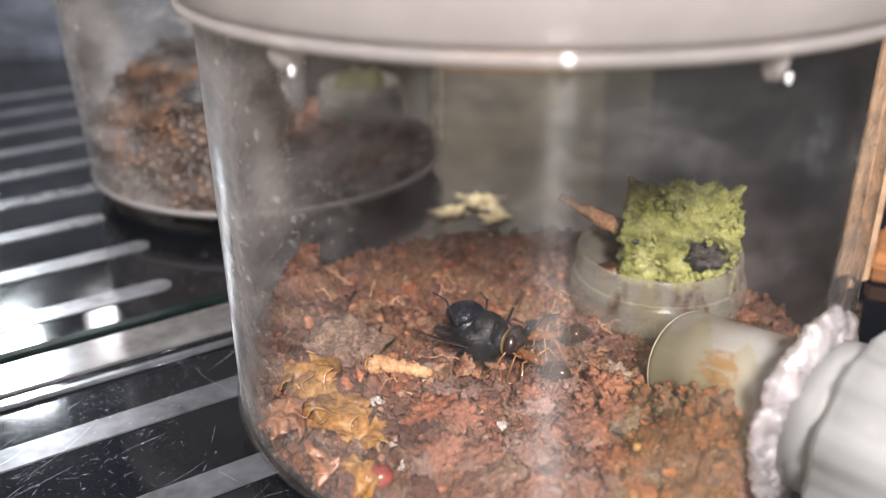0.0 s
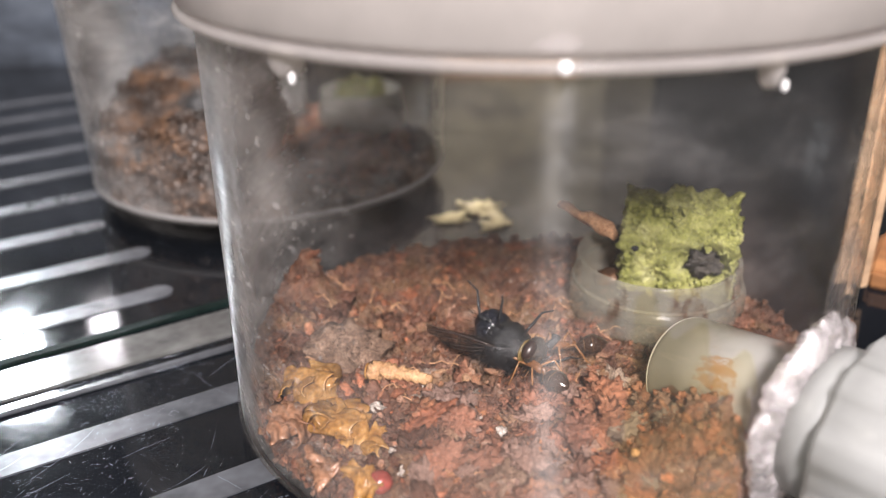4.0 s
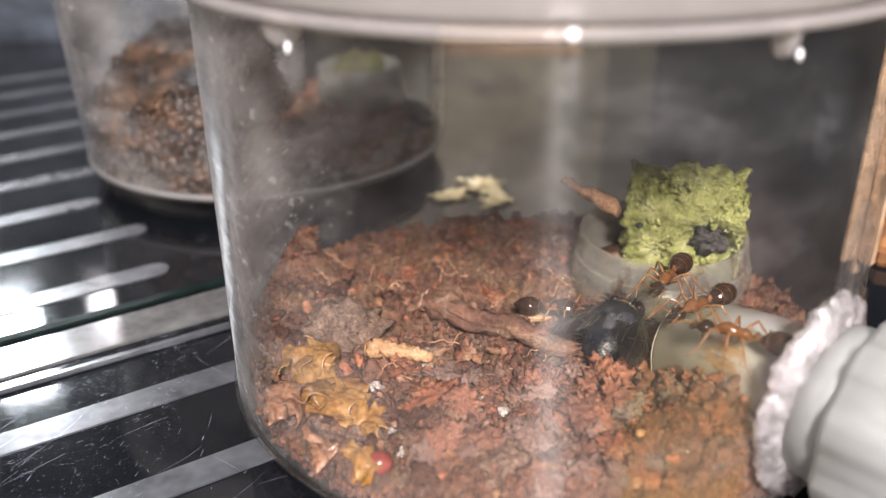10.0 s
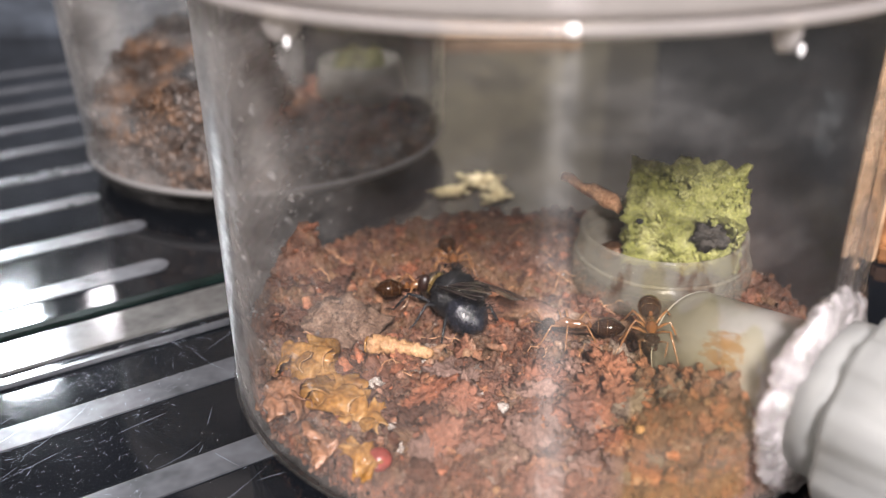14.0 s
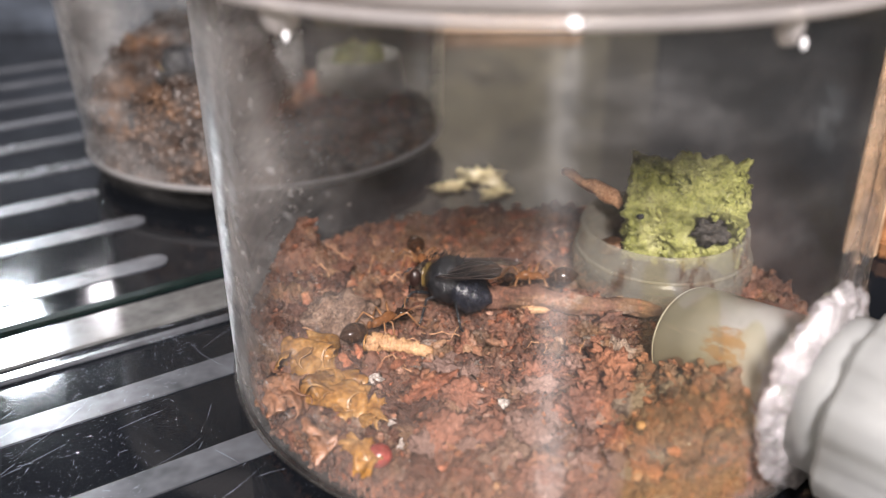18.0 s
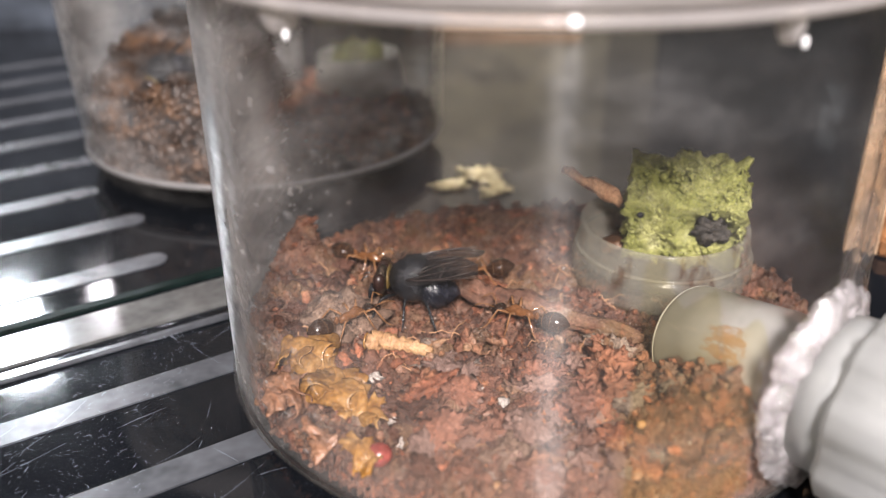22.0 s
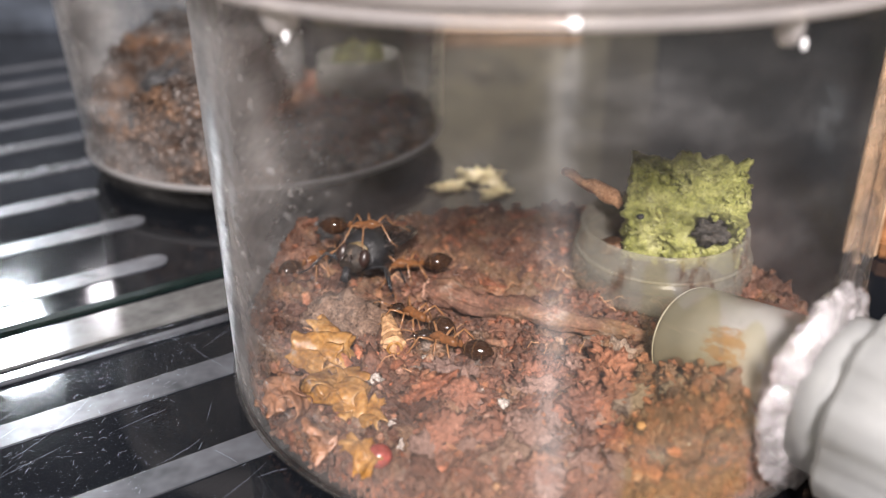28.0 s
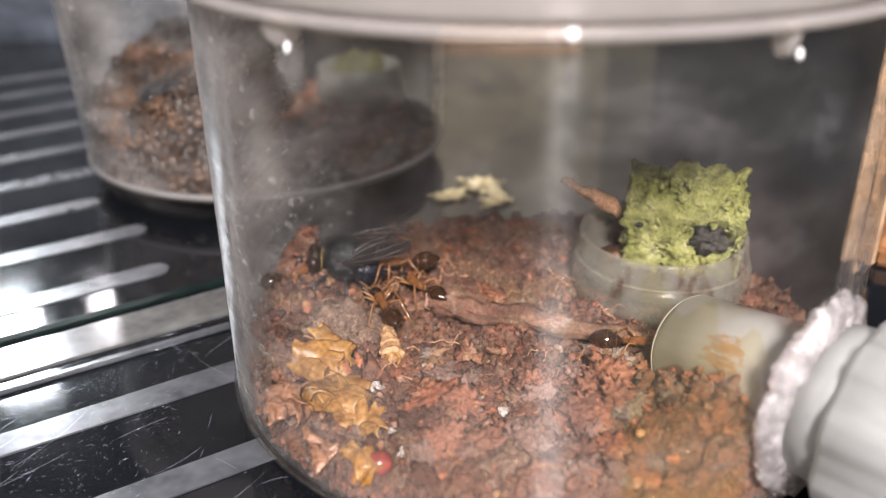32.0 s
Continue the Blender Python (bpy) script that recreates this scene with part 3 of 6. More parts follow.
def thing(name, label, category, group="", m=None):
    ob = tagged(new(name), label, category, group)
    ob.empty_display_size = 0.005
    if m is not None:
        ob.matrix_world = m
    return ob


def lathe(profile, segs=96, skip=None):
    """Turns a closed profile of (r, z) about the z axis. skip(x, y, z): leaves faces out."""
    bm = bmesh.new()
    rings = []
    for i in range(segs):
        a = 2 * math.pi * i / segs
        rings.append([bm.verts.new((r * math.cos(a), r * math.sin(a), z)) for r, z in profile])
    n = len(profile)
    for i in range(segs):
        a, b = rings[i], rings[(i + 1) % segs]
        for j in range(n):
            k = (j + 1) % n
            quad = [a[j], b[j], b[k], a[k]]
            if skip and skip(*(sum((v.co for v in quad), Vector()) / 4)):
                continue
            bm.faces.new(quad)
    bmesh.ops.remove_doubles(bm, verts=bm.verts, dist=1e-7)
    return bm


def pipe(points, radii, segs=8, bm=None, rough=0.0):
    """A closed tube along points, with a radius at each."""
    bm = bm or bmesh.new()
    pts = [Vector(p) for p in points]
    rings = []
    side = None
    for i, p in enumerate(pts):
        d = (pts[min(i + 1, len(pts) - 1)] - pts[max(i - 1, 0)]).normalized()
        if side is None:
            side = d.orthogonal().normalized()
        side = (side - d * side.dot(d)).normalized()
        up = d.cross(side)
        r = radii[i] if hasattr(radii, "__len__") else radii
        ring = []
        for k in range(segs):
            a = 2 * math.pi * k / segs
            q = r
            if rough:
                q *= 1 + rough * noise.noise((p * 900) + Vector((math.cos(a) * 2, math.sin(a) * 2, 0)))
            ring.append(bm.verts.new(p + side * math.cos(a) * q + up * math.sin(a) * q))
        rings.append(ring)
    for a, b in zip(rings, rings[1:]):
        for k in range(segs):
            bm.faces.new((a[k], a[(k + 1) % segs], b[(k + 1) % segs], b[k]))
    bm.faces.new(rings[0][::-1])
    bm.faces.new(rings[-1])
    return bm


def blob(sx, sy, sz, sub=3, amp=0.0, freq=1.0, seed=0, m=None, bm=None, jag=1.0):
    """A rounded lump with noise on it, in metres."""
    bm = bm or bmesh.new()
    made = bmesh.ops.create_icosphere(bm, subdivisions=sub, radius=1.0)["verts"]
    for v in made:
        d = 1.0
        if amp:
            d += amp * noise.fractal(v.co * freq + Vector((seed * 7.3, seed * 3.1, 0)), jag, 2.0, 5)
        v.co = Vector((v.co.x * sx * d, v.co.y * sy * d, v.co.z * sz * d))
        if m is not None:
            v.co = m @ v.co
    return bm


def box(sx, sy, sz, at=(0, 0, 0), bevel=0.0, bm=None, turn=0.0):
    bm = bm or bmesh.new()
    made = bmesh.ops.create_cube(bm, size=1.0)["verts"]
    rot = Matrix.Rotation(turn, 3, "Z")
    for v in made:
        v.co = rot @ Vector((v.co.x * sx, v.co.y * sy, v.co.z * sz)) + Vector(at)
    if bevel:
        bmesh.ops.bevel(bm, geom=list({e for v in made for e in v.link_edges}), offset=bevel, segments=2, affect="EDGES")
    return bm


def raw(name, verts, faces, mat, parent=None, smooth=True):
    me = bpy.data.meshes.new(name)
    me.from_pydata(verts, [], faces)
    me.materials.append(MAT[mat])
    me.polygons.foreach_set("use_smooth", [smooth] * len(me.polygons))
    me.update()
    ob = new(name, me)
    ob.parent = parent
    return ob


def scatter(name, count, place, sizes, mat, parent, seed, flat=0.7, sub=1):
    """Many small grains in one mesh: place(rng) gives a spot, sizes a range in metres."""
    rng = np.random.default_rng(seed)
    bm = bmesh.new()
    bmesh.ops.create_icosphere(bm, subdivisions=sub, radius=1.0)
    bm.verts.ensure_lookup_table()
    bm.verts.index_update()
    v0 = np.array([v.co[:] for v in bm.verts])
    f0 = np.array([[v.index for v in f.verts] for f in bm.faces])
    bm.free()
    vs, fs = [], []
    for i in range(count):
        p = place(rng)
        s = sizes[0] + (sizes[1] - sizes[0]) * rng.random() ** 2.2
        dims = s * np.array([0.7 + 0.7 * rng.random(), 0.6 + 0.5 * rng.random(), flat * (0.6 + 0.6 * rng.random())])
        q = np.array(Euler((rng.random() * 1.2, rng.random() * 1.2, rng.random() * 6.3)).to_matrix())
        v = v0 * (1 + (0.28 if sub == 1 else 0.13) * rng.standard_normal((len(v0), 1)) + 0.3 * np.sin(v0 @ rng.uniform(-2.6, 2.6, (3, 1)) + rng.random() * 6)) * dims
        vs.append(v @ q.T + p)
        fs.append(f0 + i * len(v0))
    ob = raw(name, np.concatenate(vs).tolist(), np.concatenate(fs).tolist(), mat, parent, True)
    return ob


def sheet(name, radius, step, height, mat, parent, floor_z):
    """A round heap: a fine grid over a disc, with a skirt down to floor_z."""
    n = int(radius / step)
    idx, verts, faces = {}, [], []
    for i in range(-n, n + 1):
        for j in range(-n, n + 1):
            x, y = i * step, j * step
            r = math.hypot(x, y)
            if r <= radius:
                idx[i, j] = len(verts)
                verts.append((x, y, height(x, y)))
    for (i, j), a in list(idx.items()):
        q = [(i, j), (i + 1, j), (i + 1, j + 1), (i, j + 1)]
        if all(k in idx for k in q):
            faces.append([idx[k] for k in q])
    rim = {}
    for (i, j), a in list(idx.items()):
        if any((i + u, j + w) not in idx for u, w in ((1, 0), (-1, 0), (0, 1), (0, -1))):
            x, y, z = verts[a]
            rim[a] = len(verts)
            verts.append((x * 1.004, y * 1.004, floor_z))
    for f in list(faces):
        for a, b in zip(f, f[1:] + f[:1]):
            if a in rim and b in rim:
                faces.append([b, a, rim[a], rim[b]])
    return raw(name, verts, faces, mat, parent)


def gauss(x, y, cx, cy, s):
    return math.exp(-((x - cx) ** 2 + (y - cy) ** 2) / (2 * s * s))


# ---- the shelf and the room ----
def structure(name, bm, mat, label, smooth=False):
    ob = part(name, bm, mat, None, label, smooth)
    return tagged(ob, kind="structure")


shelf = structure("floor", box(1.1, 0.46, 0.012, (0.0, 0.045, -0.006), 0.001), "shelf", "scratched glossy black shelf panel with pale stripes")
STRIPE = math.atan(0.621)
ALONG = Vector((math.cos(STRIPE), math.sin(STRIPE), 0))


def stripe(y40, end_x, width=0.0041):
    """A flat pale bar with round ends, through the point x = -0.04, y = y40."""
    a = Vector((-0.04, y40, 0)) + ALONG * ((-0.34 + 0.04) / ALONG.x)
    b = Vector((-0.04, y40, 0)) + ALONG * ((end_x + 0.04) / ALONG.x)
    side = Vector((-ALONG.y, ALONG.x, 0)) * width / 2
    bm = bmesh.new()
    ring = []
    for c, start in ((b, -0.5), (a, 0.5)):
        for k in range(9):
            t = (start + k / 8) * math.pi
            ring.append(c + ALONG * math.cos(t) * width / 2 + side * math.sin(t))
    top = [bm.verts.new((p.x, p.y, 0.00022)) for p in ring]
    low = [bm.verts.new((p.x, p.y, -0.0002)) for p in ring]
    bm.faces.new(top)
    for i in range(len(ring)):
        k = (i + 1) % len(ring)
        bm.faces.new((low[i], low[k], top[k], top[i]))
    return part("stripe", bm, "stripe", shelf, "", False)


for i in range(-3, 12):
    y40 = 0.0642 + 0.0191 * i
    stripe(y40, {0: 0.02, 1: 0.01, 2: -0.012, 3: -0.043, 4: -0.0505}.get(i, 0.02 if i < 0 else -0.062))
seam_at = Vector((-0.04, 0.1092, 0))
c = seam_at - ALONG * 0.175
part("glass_edge", box(0.42, 0.0020, 0.0007, (c.x, c.y, 0.0002), 0.0002, turn=STRIPE + 0.006), "seam", shelf, "dark green glass edge between two panels", False)
c = seam_at + Vector((0.0, -0.0110, 0)) - ALONG * 0.175
part("bright_edge", box(0.42, 0.0012, 0.0006, (c.x, c.y, 0.0003), 0.0002, turn=STRIPE - 0.012), "stripe", shelf, "polished pale edge strip", False)

c = seam_at + Vector((0.0, -0.0056, 0)) - ALONG * 0.175
part("smoky_panel", box(0.42, 0.0074, 0.0005, (c.x, c.y, 0.00016), 0.0001, turn=STRIPE), "panel", shelf, "smoky grey glass strip beside the edge", False)
rng = np.random.default_rng(77)
bm = bmesh.new()
for k in range(6500):
    x, y = rng.uniform(-0.10, -0.012), rng.uniform(0.035, 0.105)
    if k > 220:
        x = -0.03 - 0.07 * rng.random()
    a = rng.choice((0.9, 1.15, 0.35, 2.4, 1.6)) + rng.normal(0, 0.16)
    L, w = 0.0005 + 0.018 * rng.random() ** 4 if k < 220 else 0.00005 + 0.0009 * rng.random() ** 4, rng.uniform(0.000009, 0.000026)
    if k > 220:
        a, w = rng.uniform(0, 3.14), w * 0.6
    bend = rng.normal(0, 0.12)
    pts = []
    for i in range(7):
        u = i / 6 - 0.5
        pts.append((x + L * (u * math.cos(a) - bend * u * u * math.sin(a)), y + L * (u * math.sin(a) + bend * u * u * math.cos(a)), 0.00024, w * (1 - (2 * u) ** 4) + 0.000002))
    prev = None
    for px_, py_, pz_, hw in pts:
        row = [bm.verts.new((px_ + q * hw * math.sin(a), py_ - q * hw * math.cos(a), pz_ + 0.00001 * (1 - q * q))) for q in (-1, 0, 1)]
        if prev:
            bm.faces.new((prev[0], prev[1], row[1], row[0]))
            bm.faces.new((prev[1], prev[2], row[2], row[1]))
        prev = row
g = part("scratches", bm, "scratch", shelf, "fine pale scratches in the gloss", False)
g["kind"] = "stuff"

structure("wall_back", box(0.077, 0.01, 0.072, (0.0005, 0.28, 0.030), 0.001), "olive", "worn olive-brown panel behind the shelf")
# two darker strips step the olive panel down, as painted shade
structure("wall_back_strip", box(0.013, 0.01, 0.072, (0.0455, 0.2802, 0.030), 0.001), "olivemid", "olive strip behind the shelf with some shade put into its colour")
structure("wall_back_strip", box(0.015, 0.01, 0.072, (0.0595, 0.2804, 0.030), 0.001), "olivedim", "olive strip behind the shelf with deeper shade put into its colour")
# left panel acts as a reflector: its tint supplies the shelf's bluish sheen
structure("wall_back_dark", box(0.510, 0.01, 0.072, (-0.2955, 0.281, 0.030), 0.001), "bluepanel", "panel behind the shelf, tinted blue-grey to give the shelf a bluish sheen")
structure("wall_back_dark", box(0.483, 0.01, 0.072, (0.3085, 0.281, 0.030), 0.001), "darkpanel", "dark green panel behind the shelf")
structure("wall_room_back", box(3.2, 0.05, 2.4, (0, 1.6, 0.2)), "room", "plain dark grey room wall")
structure("wall_room_front", box(3.2, 0.05, 2.4, (0, -1.6, 0.2)), "room", "plain dark grey room wall")
structure("wall_left", box(0.05, 3.15, 2.4, (-1.6, 0, 0.2)), "room", "plain dark grey room wall")
structure("wall_right", box(0.05, 3.15, 2.4, (1.6, 0, 0.2)), "room", "plain dark grey room wall")
structure("ceiling", box(3.3, 3.3, 0.05, (0, 0, 1.43)), "room", "plain dark grey ceiling")
structure("ground", box(3.3, 3.3, 0.05, (0, 0, -1.03)), "board", "brown wooden room floor")
for sx in (-0.52, 0.52):
    structure("shelf_support", box(0.03, 0.4, 0.98, (sx, 0.045, -0.507), 0.002), "board", "brown wooden upright under the shelf")

board = tagged(part("wooden_board", box(0.046, 0.016, 0.003, (0, 0, 0.0015), 0.0006), "board", None, "", False), "worn brown wooden board lying on the black shelf", "board")
board.matrix_world = pose(0.0870, 0.1130, 0.0, 0, 0, -30)
post = tagged(part("wooden_post", box(0.0058, 0.0050, 0.058, (0, 0, 0.029), 0.0023), "pine", None, "", False), "orange-brown wooden post standing behind the jar", "post")
post.matrix_world = pose(0.0594, 0.1150, 0.0004, 0, 1, 20)
batten = tagged(part("wooden_batten", box(0.052, 0.006, 0.0045, (0, 0, 0.00225), 0.0006), "pine", None, "", False), "thin brown wooden batten along the dark panel", "batten")
batten.matrix_world = pose(0.016, 0.268, 0.0)


# ---- the jars ----
def jar(x, y, r, top, port=None, label="", ring=0.0003, clear="clear", group="round clear rearing jars", foot_z=0.0042, flare=0.0):
    ob = thing("jar", label, "jar", group, pose(x, y, 0))
    skip = None
    if port:
        skip = lambda a, b, c: (Vector((a, b, c)) - port).length < 0.0060
    t = 0.0012
    rows = [(r * (1 + flare * z / 28), z * (top - foot_z) / 28 + foot_z) for z in range(29)]
    wall = [*rows, *[(q - t, z) for q, z in rows[::-1]]]
    part("wall", lathe(wall, 160, skip), clear, ob, "clear plastic wall with smears, fine scratches and a painted left sheen")
    f = foot_z
    foot = [(0.0001, f * 0.6), (r - 0.003, f * 0.6), (r - 0.0022, f), (r, f - 0.0001), (r - 0.0003, f * 0.7), (r - 0.0009, f * 0.35), (r - 0.0018, 0.0003), (r - 0.003, 0.0003), (r - 0.0036, f * 0.33), (0.0001, f * 0.33)]
    part("base", lathe(foot, 128), "base", ob, "thick clear plastic base")
    # a thick ring gets the grey that imitates light reflected at the base
    part("base_ring", lathe([(r + 0.0001, f - 0.0001), (r + 0.0004, f - 0.0001 + ring * 0.5), (r + 0.0001, f - 0.0001 + ring), (r - 0.0003, f - 0.0001 + ring * 0.5)], 128), "ringgrey" if ring > 0.001 else "base", ob, "moulded ring, at the rear jar with reflected light put into its colour")
    r *= 1 + flare
    lip = [(r + 0.0006, top - 0.0004), (r + 0.0013, top - 0.0003), (r + 0.0017, top), (r + 0.0019, top + 0.0003), (r + 0.0017, top + 0.0006), (r + 0.0012, top + 0.0008), (r - 0.0016, top + 0.0008), (r - 0.0016, top - 0.0004)]
    part("lid_lip", lathe(lip, 128), "lip", ob, "clear lip under the lid")
    lid = [(0.0001, top + 0.0030), (r - 0.0018, top + 0.0030), (r - 0.0018, top + 0.0009), (r + 0.0012, top + 0.0009), (r + 0.0017, top + 0.0016),
           (r + 0.0017, top + 0.0080), (r + 0.0010, top + 0.0092), (r - 0.002, top + 0.0095), (r - 0.003, top + 0.0080), (0.0001, top + 0.0080)]
    part("lid", lathe(lid, 128), "lid", ob, "white translucent plastic lid")
    return ob


JX, JY, JR, JT = 0.01052, 0.09369, 0.035, 0.0477
PORT = Vector((0.03440, 0.06810, 0.0122))
front = jar(JX, JY, JR, JT, PORT - Vector((JX, JY, 0)), "clear round plastic jar with white lid, over reddish soil", foot_z=0.0028)
for az, w in ((-130.0, 0.0030), (-67.5, 0.0012)):
    a = radians(az)
    m = pose(JR * math.cos(a) * 0.992, JR * math.sin(a) * 0.992, JT - 0.0008, 0, 0, az)
    part("lid_clip", blob(0.0012, w * 0.55, 0.0016, 3, 0.2, 1.3, int(abs(az)), m), "lip", front, "clear plastic lump under the lid")
    # added nub in place of the lamp's glint below the clip
    part("wet_nub", blob(0.00026, 0.00026, 0.00045, 3, 0.1, 1.3, 3, pose(JR * math.cos(a + 0.03) * 1.005, JR * math.sin(a + 0.03) * 1.005, JT - 0.0022)), "nub", front, "small pale nub added as a lamp glint on the lid")


# another added nub, for the lamp's reflection in the lid lip
a = radians(-93.3)
part("wet_nub", blob(0.0005, 0.0006, 0.0005, 3, 0.05, 1.3, 3, pose((JR + 0.0018) * math.cos(a), (JR + 0.0018) * math.sin(a), JT + 0.0004)), "nub", front, "small pale nub added as a lamp glint on the lid")


def soil_height(x, y):
    """Height of the front jar's soil at a place measured from the jar's axis."""
    h = 0.0050 + 0.0010 * noise.fractal(Vector((x * 140, y * 140, 1.7)), 1.0, 2.0, 3) + 0.0010 * noise.fractal(Vector((x * 520, y * 520, 4.1)), 0.5, 2.0, 6)
    h += 0.0044 * gauss(x, y, 0.0140, -0.0225, 0.0058) + 0.0040 * gauss(x, y, 0.0185, -0.0265, 0.0046) + 0.0008 * gauss(x, y, -0.006, -0.028, 0.012)
    h += 0.0050 * gauss(x, y, -0.0285, 0.0115, 0.0022) + 0.0022 * gauss(x, y, -0.0290, 0.0100, 0.0050) + 0.0020 * gauss(x, y, -0.030, 0.001, 0.0042) - 0.0004 * gauss(x, y, 0.0, 0.03, 0.010)
    # broad flat lumps in the front part, with cracks between them
    if y < 0.0:
        d = noise.voronoi(Vector((x * 330, y * 300, 2.5)))[0]
        edge = min(1.0, max(0.0, (d[1] - d[0]) * 3.0))
        h += min(1.0, -y / 0.010) * (0.0016 * edge ** 0.6 - 0.0009)
    return h


substrate = tagged(sheet("substrate", 0.0334, 0.00022, soil_height, "soil", None, 0.0018), "damp reddish-brown bark and soil in the jar", "soil", kind="stuff")
substrate.matrix_world = pose(JX, JY, 0)


def on_soil(rng):
    while True:
        x, y = rng.uniform(-0.033, 0.033, 2)
        if math.hypot(x, y) < 0.0330:
            return np.array((x, y, soil_height(x, y) + 0.0001))


def coarse_spot(r_):
    while True:
        p = on_soil(r_)
        if p[1] > -0.010 or r_.random() < 0.35:
            return p


g = scatter("soil_grains", 2600, coarse_spot, (0.00015, 0.00070), "grain", substrate, 3)
g["kind"] = "stuff"
g = scatter("fine_grains", 26000, on_soil, (0.00006, 0.00024), "grain", substrate, 33)
g["kind"] = "stuff"


def soil_side(r_):
    a = r_.uniform(0, 6.283) if r_.random() < 0.6 else r_.normal(-0.95, 0.25)
    x, y = 0.0331 * math.cos(a), 0.0331 * math.sin(a)
    return np.array((x, y, 0.0021 + r_.random() * (soil_height(x, y) - 0.0021)))


g = scatter("edge_grains", 7500, soil_side, (0.00015, 0.0007), "grain", substrate, 4)
g["kind"] = "stuff"


def near_wall(r_):
    while True:
        x, y = r_.uniform(-0.032, 0.032, 2)
        if math.hypot(x, y) < 0.0322 and (y < -0.006 or r_.random() < 0.12):
            return np.array((x, y, soil_height(x, y) + 0.0003))


g = scatter("pale_crumbs", 700, near_wall, (0.0002, 0.0008), "crumb", substrate, 21, 0.7, 2)
g["kind"] = "stuff"
# tiny pale grains that imitate sparkling highlights on the damp soil
g = scatter("bright_specks", 420, on_soil, (0.00006, 0.00016), "fluff", substrate, 57, 0.8)
g["kind"] = "stuff"
rng = np.random.default_rng(11)
chip_meshes = []
for k in range(14):
    s = (1.0, 0.55 + 0.3 * rng.random(), 0.35 + 0.25 * rng.random())
    chip_meshes.append(finish("bark_chip", blob(*s, 4, 0.75, 2.0, k + 1, None, None, 0.45), "chip"))
for k in range(230):
    while True:
        x, y = rng.uniform(-0.0315, 0.0315, 2)
        near = 0.35 if y < -0.008 else 0.25
        if math.hypot(x, y) < 0.0305 and rng.random() < near:
            break
    if gauss(x, y, 0.0160, -0.0235, 0.0055) > 0.30:
        x, y = -abs(x) * 0.8, y * 0.9
    size = 0.0005 + 0.0012 * rng.random() ** 1.6 + (0.0010 * rng.random() ** 1.5 if y < -0.010 else 0)
    ob = new("bark_chip", chip_meshes[k % 14])
    ob.parent = substrate
    ob.matrix_local = pose(x, y, soil_height(x, y) + size * 0.02, *(rng.uniform(-35, 35, 2)), rng.uniform(0, 360)) @ Matrix.Diagonal((size, size, size, 1))
lump_meshes = {}
for kind in ("lumpred", "lumpmauve", "lumpgrey", "lumporange"):
    lump_meshes[kind] = [finish("soil_lump", blob(1.0, 0.62 + 0.1 * k, 0.50 + 0.06 * k, 4, 0.60, 2.0, 40 + 3 * k + len(kind), None, None, 0.42), kind) for k in range(4)]
for k in range(230):
    while True:
        x, y = rng.uniform(-0.032, 0.032, 2)
        if math.hypot(x, y) < 0.0312 and y < -0.0095 + 0.004 * math.sin(x * 300) and not (x < -0.014 and y < -0.004):
            break
    size = 0.0007 + 0.0018 * rng.random() ** 1.8
    if gauss(x, y, 0.0160, -0.0235, 0.0055) > 0.30:
        size = min(size, 0.0009)
    kind = ("lumpred", "lumpred", "lumpmauve", "lumpgrey", "lumporange", "lumpmauve", "lumpred")[int(rng.integers(7))]
    if kind == "lumporange":
        size *= 0.6
    ob = new("soil_lump", lump_meshes[kind][k % 4])
    ob.parent = substrate
    ob.matrix_local = pose(x, y, soil_height(x, y) + size * 0.36, *(rng.uniform(-40, 40, 2)), rng.uniform(0, 360)) @ Matrix.Diagonal((size, size, size, 1))
dark_lumps = [finish("soil_lump", blob(1.0, 0.7, 0.5, 3, 0.6, 2.0, 71 + k, None, None, 0.42), "lumpdark") for k in range(3)]
for k in range(60):
    a, r = rng.uniform(-2.75, -1.95), rng.uniform(0.024, 0.0318)
    if k > 44:
        a, r = rng.uniform(-3.6, -2.9), rng.uniform(0.024, 0.0318)
    x, y, size = r * math.cos(a), r * math.sin(a), rng.uniform(0.0006, 0.0015)
    ob = new("soil_lump", dark_lumps[k % 3])
    ob.parent = substrate
    ob.matrix_local = pose(x, y, soil_height(x, y) + size * 0.2, *(rng.uniform(-40, 40, 2)), rng.uniform(0, 360)) @ Matrix.Diagonal((size, size, size, 1))
for k in range(52):
    while True:
        x, y = rng.uniform(-0.030, 0.030, 2)
        if math.hypot(x, y) < 0.029:
            break
    a, pts = rng.uniform(0, 6.3), []
    L = rng.uniform(0.002, 0.006)
    for i in range(7):
        u = i / 6 - 0.5
        px_, py_ = x + math.cos(a) * u * L, y + math.sin(a) * u * L + 0.0006 * math.sin(3 * u + k)
        pts.append((px_, py_, soil_height(px_, py_) + 0.0004 + 0.0004 * math.cos(2.5 * u)))
    part("rootlet", pipe(pts, 0.00007, 5), "root", substrate)

# ---- tube, glue and nut at the port ----
TEND = Vector((0.0270, 0.0820, 0.0085))
TDIR = (PORT - TEND).normalized()
OUT = Vector((PORT.x - JX, PORT.y - JY, 0)).normalized()


def along(d):
    """A frame whose z axis points along d."""
    return d.to_track_quat("Z", "Y").to_matrix().to_4x4()


tube = tagged(new("tube", finish("tube", lathe([(0.0060, 0.0), (0.0060, 0.0182), (0.0051, 0.0182), (0.0051, 0.0)], 72), "tube")), "translucent white plastic tube stained orange, through the jar wall", "tube")
tube.matrix_world = Matrix.Translation(TEND) @ along(TDIR)
